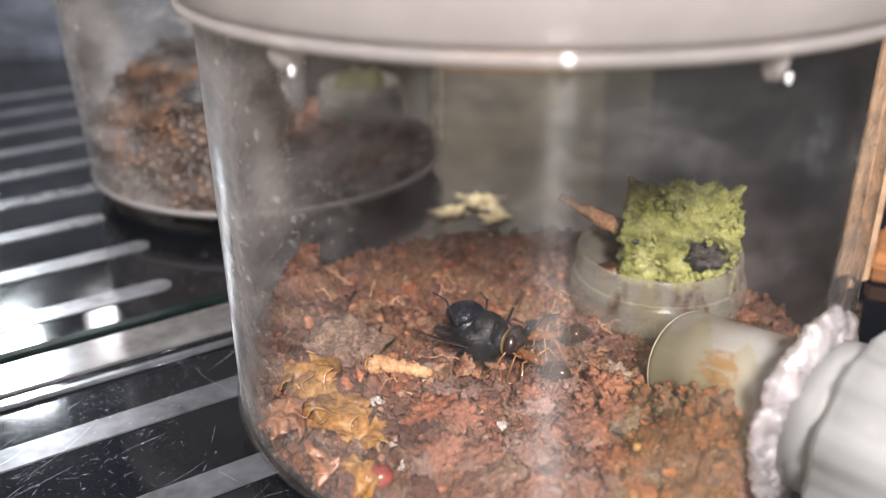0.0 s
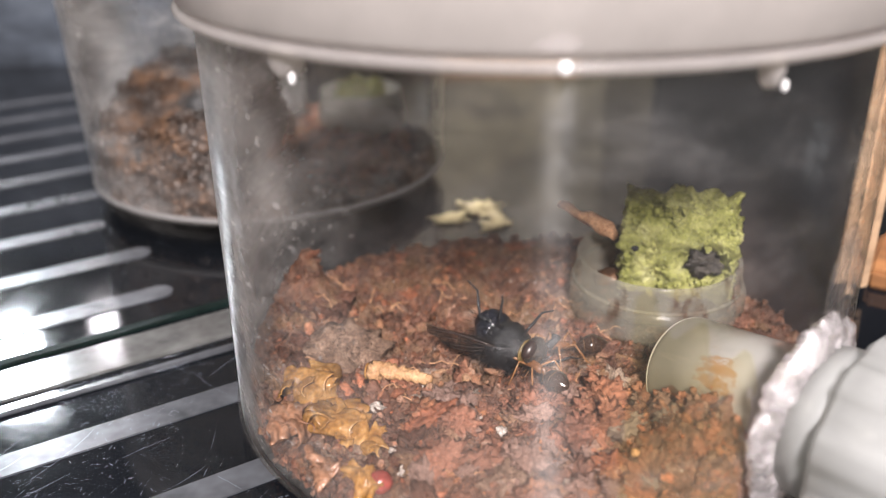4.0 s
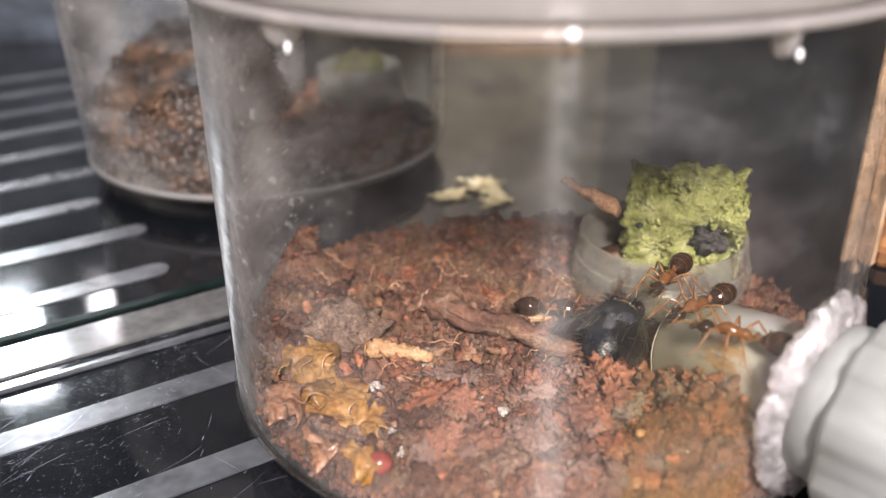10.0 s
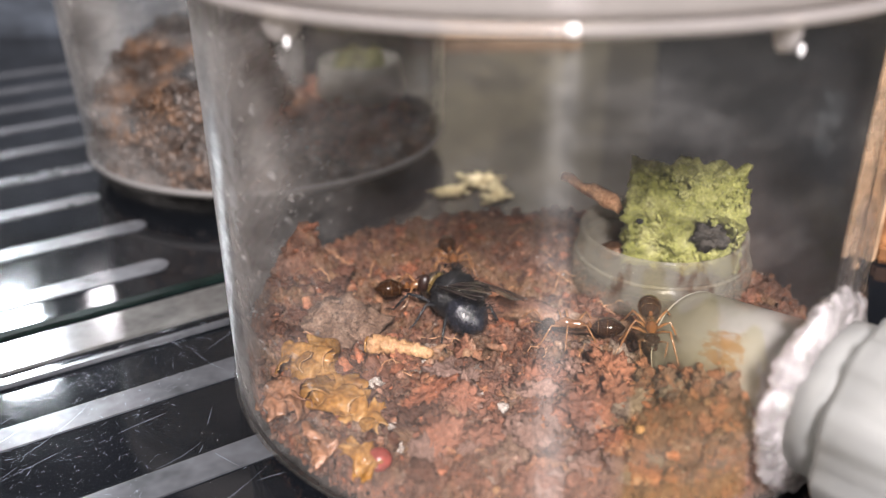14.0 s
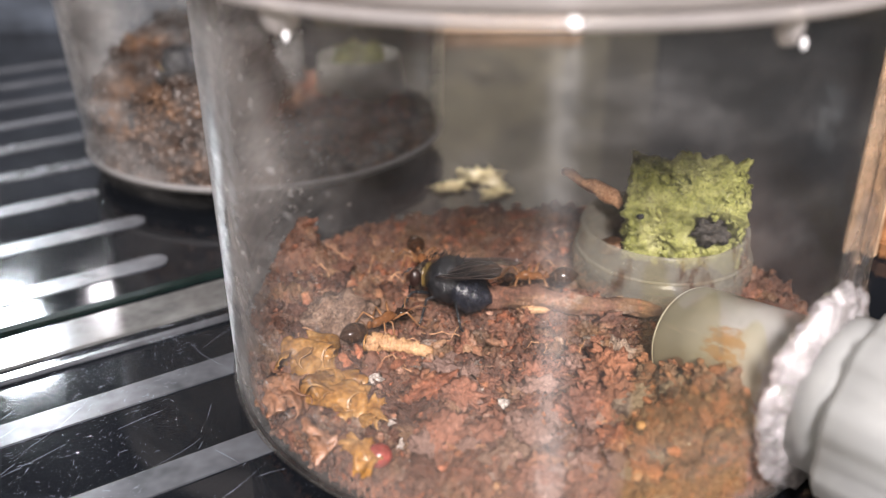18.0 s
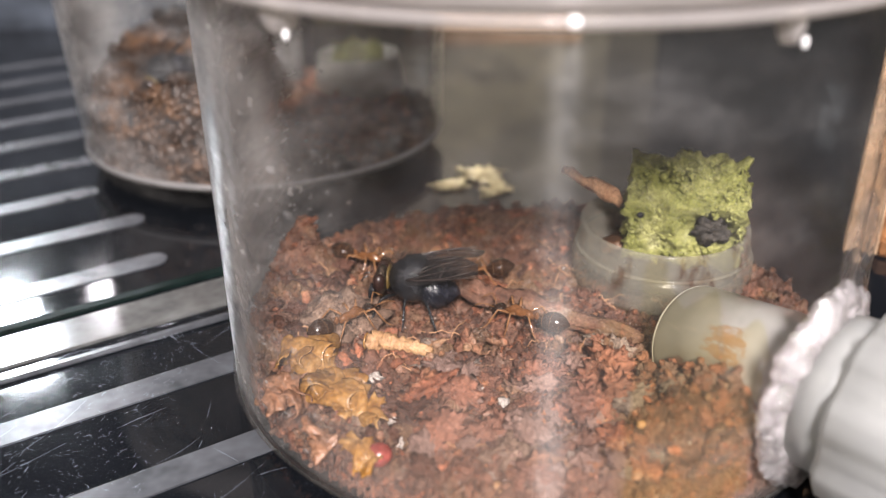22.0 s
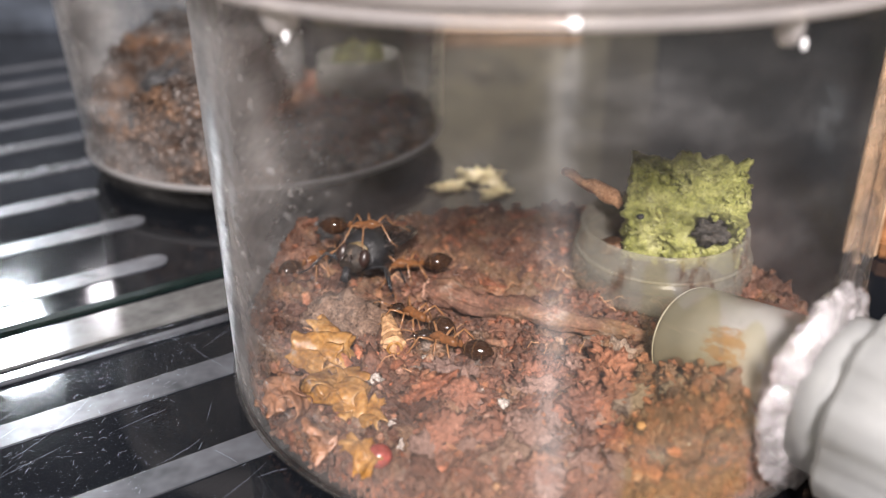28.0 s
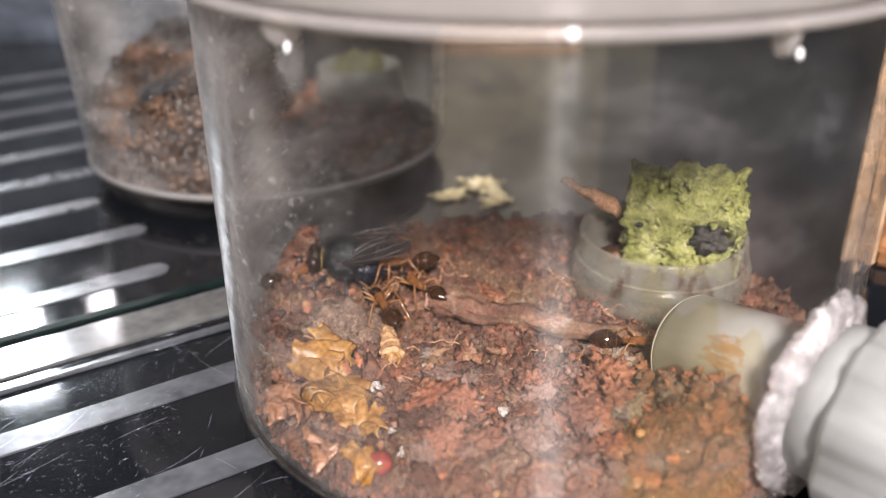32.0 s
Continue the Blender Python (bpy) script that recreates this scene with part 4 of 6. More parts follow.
part("cut_edge", lathe([(0.00515, -0.0001), (0.0060, -0.0001), (0.00595, -0.0003), (0.0052, -0.0003)], 72), "cut", tube, "pale cut end of the tube")
glue = thing("glue_collar", "lumpy clear hot glue round the tube on the jar wall", "glue", m=Matrix.Translation(PORT) @ along(Vector((PORT.x - JX, PORT.y - JY, 0)).normalized()))
bm = bmesh.new()
U, V = 180, 24
rings = []
for i in range(U):
    a = 2 * math.pi * i / U
    ring = []
    for j in range(V):
        b = 2 * math.pi * j / V
        wob = 1 + 0.30 * noise.fractal(Vector((math.cos(a) * 3.5, math.sin(a) * 3.5, math.cos(b) * 2.0 + 3)), 0.5, 2, 6)
        rad = 0.0073 + 0.0021 * math.cos(b) * wob + 0.0006 * noise.noise(Vector((math.cos(a) * 1.5, math.sin(a) * 1.5, 9)))
        ring.append(bm.verts.new((rad * math.cos(a), rad * math.sin(a) * 1.08, 0.0011 * math.sin(b) * wob - 14.0 * (rad * math.cos(a)) ** 2)))
    rings.append(ring)
for i in range(U):
    for j in range(V):
        p, q = rings[i], rings[(i + 1) % U]
        bm.faces.new((p[j], q[j], q[(j + 1) % V], p[(j + 1) % V]))
part("bead_of_glue", bm, "glue", glue)
for k in range(9):
    a = 2 * math.pi * k / 9 + 0.2 + 0.3 * math.sin(k * 5)
    part("glue_drip", blob(0.0011, 0.0007, 0.0005, 2, 0.4, 1.5, k, pose(0.0072 * math.cos(a), 0.0076 * math.sin(a), 0.0006 - 14.0 * (0.0072 * math.cos(a)) ** 2, 0, 0, math.degrees(a))), "glue", glue)
a = radians(-45.0)
part("glue_film", blob(0.0005, 0.0030, 0.0046, 4, 0.35, 1.6, 12, glue.matrix_world.inverted() @ pose(JX + 0.0353 * math.cos(a), JY + 0.0353 * math.sin(a), 0.0262, 6, 0, -45)), "film", glue, "thin clear film of glue smeared up the wall")
film = bmesh.new()
cols = []
for i in range(25):
    a = radians(-83.0 + 20.0 * i / 24)
    low, high = 0.0045 + 0.001 * math.sin(i * 0.9), 0.0300 - 0.0004 * i + 0.0014 * math.sin(i * 0.7)
    col = []
    for j in range(25):
        aa = a + 0.03 * noise.noise(Vector((i * 0.3, j * 0.35, 3.0)))
        q = JR + 0.00008 + 0.00012 * min(1.0, i / 3, (24 - i) / 3, j / 3, (24 - j) / 3)
        col.append(film.verts.new((JX + q * math.cos(aa), JY + q * math.sin(aa), low + (high - low) * j / 24)))
    cols.append(col)
for i in range(24):
    for j in range(24):
        film.faces.new([cols[u][w] for u, w in ((i, j), (i + 1, j), (i + 1, j + 1), (i, j + 1))])
tagged(part("glue_smear", film, "yellowfilm"), "thin yellowed film of old glue on the jar wall", "glue smear")
nut = thing("tube_nut", "ribbed translucent white plastic nut on the tube outside the jar", "nut", m=Matrix.Translation(PORT + OUT * 0.0012) @ along(OUT))
part("collar", lathe([(0.0061, -0.0008), (0.0074, -0.0008), (0.0077, 0.0030), (0.0061, 0.0030)], 64), "nut", nut, "smooth round collar of the nut")
bm = bmesh.new()
prof = [(0.0062, 0.0024), (0.0086, 0.0024), (0.0096, 0.0032), (0.0096, 0.0130), (0.0086, 0.0140), (0.0062, 0.0140)]
segs, cols = 96, []
for i in range(segs):
    a = 2 * math.pi * i / segs
    rib = 0.00030 * max(-1.0, min(1.0, 2.5 * math.cos(a * 9)))
    cols.append([bm.verts.new(((q + (rib if q > 0.006 else 0)) * math.cos(a), (q + (rib if q > 0.006 else 0)) * math.sin(a), z)) for q, z in prof])
for i in range(segs):
    for j in range(6):
        k = (j + 1) % 6
        bm.faces.new((cols[i][j], cols[(i + 1) % segs][j], cols[(i + 1) % segs][k], cols[i][k]))
part("ribbed_body", bm, "nut", nut)


# ---- dish with sponge ----
def dish(x, y, z, r, mat="dish", tall=1.0, group="round cap dishes"):
    ob = thing("dish", "cloudy clear plastic cap used as a small dish", "dish", group, pose(x, y, z))
    part("shell", lathe([(0.0001, 0.0), (r * 0.985, 0.0), (r, 0.0006), (r, 0.0036 * tall), (r * 0.972, 0.0041 * tall), (r * 0.955, 0.0043 * tall), (r * 0.93, 0.0074 * tall), (r * 0.915, 0.0077 * tall),
                        (r * 0.865, 0.0074 * tall), (r * 0.86, 0.0022), (0.0001, 0.0020)], 96), mat, ob)
    part("rim", lathe([(r * 0.958, 0.0041 * tall), (r * 0.975, 0.0044 * tall), (r * 0.958, 0.0048 * tall), (r * 0.945, 0.0044 * tall)], 96), mat, ob)
    return ob


def sponge(m, sx, sy, sz, hole, crumbs, seed):
    """A torn block of foam; hole: a hollow in its front, as shares of its width and height."""
    n = 26
    bm = bmesh.new()
    bmesh.ops.create_cube(bm, size=1.0)
    bmesh.ops.subdivide_edges(bm, edges=bm.edges[:], cuts=n, use_grid_fill=True)
    for v in bm.verts:
        p = v.co.copy()
        q = Vector((p.x * sx, p.y * sy, (p.z + 0.5) * sz))
        f = noise.fractal(q * 850 + Vector((seed, 0, 0)), 0.6, 2.0, 5)
        g2 = noise.noise(q * 330 + Vector((seed, 5, 0)))
        away = Vector((p.x, p.y, p.z)).normalized()
        q += away * (0.00085 * f + 0.0014 * g2)
        if p.z > 0.3:
            q.z += 0.0024 * noise.noise(Vector((q.x * 420, q.y * 300, seed))) + 0.0006 * noise.noise(Vector((q.x * 1100, q.y * 1100, seed)))
        if hole and p.y < -0.3:
            q.y += 0.0042 * gauss(p.x, p.z * 1.3, hole[0], hole[1] * 1.3, 0.13)
        v.co = q
    block = thing("sponge", "torn bright green sponge block standing in the dish", "sponge", "", m)
    part("block", bm, "sponge", block)
    crumb_rng = np.random.default_rng(seed)

    def spot(r_):
        while True:
            a, b = r_.uniform(-0.5, 0.5, 2)
            if not hole or gauss(a, b, hole[0], hole[1], 0.13) < 0.3:
                break
        side = r_.random()
        if side < 0.6:
            return np.array((a * sx, -0.5 * sy, (b + 0.5) * sz))
        if side < 0.8:
            return np.array((a * sx, b * sy, sz))
        return np.array((0.5 * sx * (1 if side < 0.9 else -1), a * sy, (b + 0.5) * sz))
    part_ob = scatter("crumbs", crumbs, spot, (0.00010, 0.00060), "sponge", block, seed, 0.45)
    part_ob["kind"] = "stuff"
    if hole:
        part("dark_plug", blob(0.0019, 0.0015, 0.0015, 4, 0.6, 1.8, 4, pose(hole[0] * sx, -0.5 * sy + 0.0008, (hole[1] + 0.5) * sz), None, 0.5), "plug", block, "dark lump in the hollow")
        part("dark_spot", blob(0.0005, 0.0003, 0.0004, 2, 0.2, 1.5, 5, pose(-0.38 * sx, -0.5 * sy - 0.0002, 0.52 * sz)), "flydark", block, "small dark speck")
    return block


dish(0.0280, 0.1035, 0.0052, 0.0113)
sponge(pose(0.0305, 0.1040, 0.0082, -3, 1, -17), 0.0137, 0.0082, 0.0113, (0.25, -0.10), 800, 5)
root = tagged(part("dry_root", pipe([(0.0, 0.0, 0.0), (0.001, 0.0004, 0.0012), (0.0022, 0, 0.0019), (0.0036, 0.0003, 0.0027), (0.005, 0, 0.0030), (0.0064, 0.0, 0.0042), (0.0074, 0.0, 0.0046)][::-1],
            [0.0004, 0.0006, 0.0005, 0.0007, 0.0009, 0.0010, 0.0007], 10, None, 0.8), "root"), "pale dry curled root end propped on the dish", "root")
root.matrix_world = pose(0.0226, 0.1060, 0.0143, 0, 0, 180)
lump = tagged(part("soil_lump", blob(0.0019, 0.0016, 0.0011, 3, 0.4, 1.5, 8), "dark"), "dark damp soil lump in the dish", "soil lump")
lump.matrix_world = pose(0.0222, 0.1050, 0.0088)

# ---- loose bits on the soil ----
def rest(name, bm, mat, label, category, x, y, lift, turn=(0, 0, 0), group=""):
    ob = tagged(part(name, bm, mat), label, category, group)
    ob.matrix_world = pose(x, y, soil_height(x - JX, y - JY) + lift, *turn)
    return ob


clod = rest("soil_clod", blob(0.0046, 0.0040, 0.0026, 4, 0.55, 1.8, 3, None, None, 0.6), "clod", "grey-brown granular soil clod", "soil lump", -0.0125, 0.0925, 0.0006)
scatter("clod_grains", 900, lambda r_: np.array((lambda d: (d[0] * 0.0042, d[1] * 0.0036, abs(d[2]) * 0.0025))((lambda w: w / np.linalg.norm(w))(r_.standard_normal(3)))), (0.00015, 0.0004), "clod", clod, 6, 1.0)
bead = rest("red_bead", blob(0.00125, 0.0012, 0.00115, 3, 0.03, 2), "bead", "small dull red round seed", "seed", -0.0062, 0.0661, 0.0008)
for k, (x, y, s) in enumerate(((-0.0075, 0.0821, 0.0011), (-0.0048, 0.0725, 0.0009), (-0.0035, 0.0768, 0.0007), (0.0035, 0.0775, 0.0006), (-0.0008, 0.0792, 0.0006), (-0.0073, 0.0790, 0.0008), (0.0030, 0.0752, 0.0009), (-0.0058, 0.0742, 0.0010), (0.0060, 0.0752, 0.0007), (0.0128, 0.0765, 0.0006), (-0.0020, 0.0838, 0.0006), (-0.0040, 0.0700, 0.0008))):
    rest("mould_tuft", blob(s, s * 0.8, s * 0.7, 3, 0.7, 2.4, k + 20), "fluff", "small whitish mouldy soil crumb", "crumb", x, y, 0.0004, (0, 0, 40 * k), "whitish crumbs")


def fold(sx, sy, sz, seed, m, bm):
    """A thin curled flap with soft creases: its own thickness, wavy rim."""
    n, k = 22, 16
    off = Vector((seed * 5.7, seed * 2.3, 0))
    curl = 1.5 + 0.6 * math.sin(seed * 1.7)
    grid = {}
    for i in range(n + 1):
        for j in range(k + 1):
            u, w = i / n * 2 - 1, j / k * 2 - 1
            w2 = w * (0.75 + 0.25 * math.cos(u * 1.4)) + 0.16 * noise.noise(Vector((u * 2.2, 0, 0)) + off)
            q = curl * w2
            crease = 0.20 * math.sin(4.2 * noise.noise(Vector((u * 1.1, w * 1.1, 0)) + off)) + 0.08 * noise.fractal(Vector((u * 3, w * 3, 0)) + off, 0.8, 2.0, 3)
            r = 1.0 + crease
            base = Vector((sx * (u + 0.12 * math.sin(w * 3 + seed)), sy * 0.75 * math.sin(q) * r, sz * (math.cos(q) * r - 0.25 * u * u)))
            nrm = Vector((0, math.sin(q), math.cos(q)))
            grid[i, j] = [bm.verts.new(m @ (base + nrm * e)) for e in (0.00006, -0.00006)]
    for i in range(n):
        for j in range(k):
            for e in (0, 1):
                bm.faces.new([grid[p][e] for p in ((i, j), (i + 1, j), (i + 1, j + 1), (i, j + 1))])
    rim = [(i, 0) for i in range(n)] + [(n, j) for j in range(k)] + [(i, k) for i in range(n, 0, -1)] + [(0, j) for j in range(k, 0, -1)]
    for p, q in zip(rim, rim[1:] + rim[:1]):
        bm.faces.new((grid[p][0], grid[q][0], grid[q][1], grid[p][1]))


def shed_skin(w, l, h, n, seed, mat, label, x, y, lift, turn):
    """A glistening folded heap of n overlapping soft folds."""
    ob = thing("shed_skin", label, "insect skin", "shed skins", pose(x, y, soil_height(x - JX, y - JY) + lift, *turn))
    r_ = random.Random(seed)
    for k in range(n):
        a, q = r_.uniform(0, 6.28), math.sqrt(r_.random())
        at = (q * math.cos(a) * w * 0.36, q * math.sin(a) * l * 0.36, h * 0.42 * (1 - q * 0.5))
        s = r_.uniform(0.30, 0.46)
        bm = bmesh.new()
        fold(w * s, l * s, h * r_.uniform(0.4, 0.6), seed + k, pose(*at, r_.uniform(-40, 40), r_.uniform(-40, 40), r_.uniform(0, 180)), bm)
        part("fold", bm, mat, ob)
    return ob


shed_skin(0.0018, 0.0058, 0.0012, 7, 7, "amber", "narrow amber strip of shed skin", -0.0076, 0.0655, 0.0006, (0, 0, 28))
shed_skin(0.0064, 0.0022, 0.0010, 8, 17, "amber", "flat amber strip of shed skin", -0.0086, 0.0735, 0.0005, (0, 0, -40))
shed_skin(0.0050, 0.0046, 0.0022, 7, 5, "skinpink", "pale folded shed insect skin", -0.0158, 0.0760, 0.0008, (15, 0, 60))
shed_skin(0.0050, 0.0026, 0.0014, 6, 9, "skinpink", "pale pinkish folded shed skin", -0.0118, 0.0685, 0.0004, (0, 10, -35))

for k, (x, y, w, l, turn, mat) in enumerate((
        (0.00096, 0.07477, 0.0013, 0.0032, 0, "chip"),
        (0.01844, 0.07578, 0.0012, 0.001, 20, "chip"),
        (-0.00479, 0.07589, 0.0021, 0.0019, 50, "chip"),
        (0.00274, 0.08191, 0.0011, 0.0012, 0, "chip"),
        (0.00583, 0.06711, 0.0026, 0.0022, 30, "clod"),
        (-0.00146, 0.06854, 0.0024, 0.0028, 10, "chip"),
        (0.01353, 0.0769, 0.0016, 0.001, -10, "chip"),
        (0.01089, 0.06538, 0.0024, 0.0018, -20, "chip"),
        (0.02292, 0.0701, 0.002, 0.0022, 15, "chip"),
        (0.02627, 0.06663, 0.0018, 0.0018, 0, "chip"),
        (-0.00761, 0.07084, 0.0016, 0.0022, 60, "clod"),
        (0.008, 0.07704, 0.0012, 0.0008, 0, "chip"),
        )):
    rest("bark_piece", blob(w, l, min(w, l) * 0.55, 4, 0.6, 2.0, k + 80, None, None, 0.5), "piece" if mat == "chip" else mat, "lumpy reddish-brown piece of bark in the soil" if mat == "chip" else "lumpy grey-brown piece of bark in the soil", "bark", x, y, -0.0008 if x > 0.02 else 0.0001, (6, 5, turn), "large bark pieces")
for k, (x, y) in enumerate(((0.00486, 0.08046), (0.01792, 0.06699), (0.00452, 0.06298), (-0.00299, 0.07272), (0.00409, 0.07236), (0.00918, 0.07151), (0.01755, 0.08175))):
    s = 0.0004 + 0.00012 * (k % 3)
    rest("yellow_crumb", blob(s, s * 0.8, s * 0.8, 2, 0.3, 2.0, k + 110), "husk", "tiny pale yellow crumb on the soil", "crumb", x, y, 0.0008, (0, 0, 50 * k), "yellow crumbs")
rest("pale_sliver", blob(0.0020, 0.0006, 0.0005, 3, 0.4, 2.0, 131), "husk", "short pale sliver of wood on the soil", "wood sliver", 0.01083, 0.09406, 0.0007, (0, 0, -4))
dark_root = tagged(part("dark_root", pipe([(0, 0, 0), (0.0006, 0.0003, 0.0016), (0.0013, 0, 0.0030), (0.0012, 0, 0.0044)], [0.0008, 0.0009, 0.0007, 0.0004], 10, None, 0.8), "dark"), "dark brown root stub beside the sponge", "root")
dark_root.matrix_world = pose(0.0368, 0.1060, 0.0128)

# ---- the jar behind ----
BX, BY, BR = -0.0335, 0.1690, 0.0335
jar(BX, BY, BR, 0.0500, None, "clear round plastic jar with dark soil mound, out of focus", 0.0013, "hazy", flare=0.055)


def mound(x, y):
    h = 0.0055 + 0.0165 * (1 / (1 + math.exp((x - 0.001 + 0.15 * y) / 0.0028)))
    h *= 1 - 0.50 * gauss(x, y, -0.031, -0.012, 0.013)
    return h + 0.0024 * noise.fractal(Vector((x * 130, y * 130, 8.8)), 0.9, 2.0, 5)


heap = tagged(sheet("soil_mound", BR - 0.0022, 0.0006, mound, "dark", None, 0.0029), "dark brown crumbly soil mound in the rear jar", "soil", kind="stuff")
heap.matrix_world = pose(BX, BY, 0)
hg = scatter("mound_grains", 2600, lambda r_: (lambda a, q: np.array((q * math.cos(a), q * math.sin(a), mound(q * math.cos(a), q * math.sin(a)))))(r_.uniform(0, 6.283), (BR - 0.0025) * math.sqrt(r_.random())), (0.0003, 0.0011), "dark", heap, 9)
hg["kind"] = "stuff"
hg = scatter("pale_floor_grains", 3000, lambda r_: (lambda a, q: np.array((0.004 + abs(q * math.cos(a)) * 0.86, q * math.sin(a), mound(0.004 + abs(q * math.cos(a)) * 0.86, q * math.sin(a)) + 0.0002)))(r_.uniform(0, 6.283), (BR - 0.0065) * math.sqrt(r_.random())), (0.0004, 0.0014), "rearcrumb", heap, 19)
hg["kind"] = "stuff"
side = scatter("mound_side_grains", 4200, lambda r_: (lambda a: np.array(((BR - 0.0022) * math.cos(a), (BR - 0.0022) * math.sin(a), 0.004 + r_.random() * max(0.001, mound((BR - 0.0025) * math.cos(a), (BR - 0.0025) * math.sin(a)) - 0.004))))(r_.uniform(0, 6.283)), (0.0004, 0.0013), "dark", heap, 10)
side["kind"] = "stuff"
dish(-0.0170, 0.1870, 0.0052, 0.0092, "cap", 1.12)
sponge(pose(-0.0170, 0.1885, 0.0078, 0, 0, 8), 0.0095, 0.007, 0.0068, None, 200, 8)
stub = tagged(part("tube_stub", lathe([(0.0026, 0.0), (0.0030, 0.012), (0.0024, 0.012), (0.0020, 0.0)], 40), "tube"), "short translucent tube stub in the rear jar", "tube")
stub.matrix_world = pose(-0.0312, 0.1870, 0.0062, 4, 0, 0)

# made-up flakes in place of golden glints on the black shelf
for k, (x, y, w, l) in enumerate(((0.0072, 0.1500, 0.0026, 0.0016), (0.0012, 0.1455, 0.0018, 0.0009), (0.0092, 0.1430, 0.0017, 0.0008))):
    scrap = tagged(part("foil_scrap", blob(w, l, 0.0005, 4, 1.5, 2.4, k + 60, None, None, 0.4), "foil"), "small crumpled pale gold flake added as a glint on the shelf", "foil scrap", "foil scraps")
    scrap.matrix_world = pose(x, y, 0.0006, 14, 0, 12 * k)
strap = tagged(part("black_strap", pipe([(0.0463, 0.0800, 0.0016), (0.0500, 0.0835, 0.0034), (0.0560, 0.0895, 0.0050), (0.0640, 0.0960, 0.0062), (0.0750, 0.1020, 0.0030)], 0.0016, 10), "strap"), "glossy black cable lying beside the jar", "cable")


# ---- insects ----
def leg(name, hip, knee, ankle, foot, thick, mat, parent):
    """One jointed leg; its origin is the hip, so that it can swing there."""
    h = Vector(hip)
    pts = [Vector(hip), Vector(hip).lerp(Vector(knee), 0.5) + Vector((0, 0, thick)), Vector(knee), Vector(knee).lerp(Vector(ankle), 0.5), Vector(ankle), Vector(ankle).lerp(Vector(foot), 0.5), Vector(foot)]
    ob = part(name, pipe([p - h for p in pts], [thick * 1.2, thick * 1.5, thick, thick * 1.05, thick * 0.7, thick * 0.55, thick * 0.45], 7), mat, parent)
    ob.location = h
    return ob


def mm(*v):
    return tuple(a * 0.001 for a in v)


def ring_body(spine, mat, parent, name, segs=20, amp=0.0, label=""):
    """A body of rings: spine rows of (x, z, half width, half height) in millimetres."""
    bm = bmesh.new()
    cols = []
    for x, z, w, h in spine:
        cols.append([bm.verts.new(mm(x, w * math.cos(2 * math.pi * k / segs), z + h * math.sin(2 * math.pi * k / segs))) for k in range(segs)])
    for a, b in zip(cols, cols[1:]):
        for k in range(segs):
            bm.faces.new((a[k], a[(k + 1) % segs], b[(k + 1) % segs], b[k]))
    bm.faces.new(cols[0])
    bm.faces.new(cols[-1][::-1])
    if amp:
        for v in bm.verts:
            v.co *= 1 + amp * noise.noise(v.co * 1800)
    return part(name, bm, mat, parent, label)


def oval(x0, x1, z, w, h, n=12, tilt=0.0, tip=1.0, bands=0.0):
    """Spine rows of an egg-shaped body from x0 to x1."""
    out = []
    for i in range(n + 1):
        u = i / n
        s = max(0.03, math.sin(math.pi * min(max(u ** tip, 0.012), 0.988)) ** 0.75)
        s *= 1 + bands * math.cos(u * math.pi * 10)
        out.append((x0 + (x1 - x0) * u, z + tilt * (u - 0.5), w * s, h * s))
    return out


def wing(parent, side):
    """A thin veined wing; its origin is the joint and it points along -x."""
    n = 16
    bm = bmesh.new()
    up, dn = [], []
    for i in range(n + 1):
        u = i / n
        lead = 1.15 * math.sin(math.pi * min(0.97, 0.12 + 0.80 * u)) ** 0.6
        trail = -2.0 * math.sin(math.pi * (0.05 + 0.90 * u)) ** 0.7
        for j in range(7):
            w = trail + (lead - trail) * j / 6
            z = 0.10 * math.sin(w * 4 + u * 3) + 0.18 * math.sin(u * 3)
            up.append(bm.verts.new(mm(-7.6 * u, side * w, z + 0.02)))
            dn.append(bm.verts.new(mm(-7.6 * u, side * w, z - 0.02)))
    for i in range(n):
        for j in range(6):
            a = i * 7 + j
            q = (a, a + 7, a + 8, a + 1)
            bm.faces.new([up[k] for k in q])
            bm.faces.new([dn[k] for k in q[::-1]])
    ob = part("wing", bm, "wing", parent, "smoky transparent veined wing")
    veins = bmesh.new()
    for end, bow in ((1.0, 0.3), (0.2, 0.6), (-0.6, 0.2), (-1.2, -0.2), (-1.7, -0.5)):
        reach = 7.3 if end > -1 else 5.1
        pts = [mm(-reach * k / 6, side * (0.2 + (end - 0.2) * k / 6 + bow * math.sin(math.pi * k / 6)), 0.06 + 0.18 * math.sin(3 * k / 6 * reach / 7.6)) for k in range(7)]
        pipe(pts, [0.00009, 0.00008, 0.00007, 0.00006, 0.00005, 0.00005, 0.00004], 5, veins)
    pipe([mm(-3.6, side * 0.9, 0.2), mm(-3.9, side * 0.2, 0.22), mm(-4.1, side * -0.7, 0.2)], 0.00005, 5, veins)
    part("veins", veins, "vein", ob)
    ob.location = mm(0.2, side * 1.7, 1.3)
    return ob


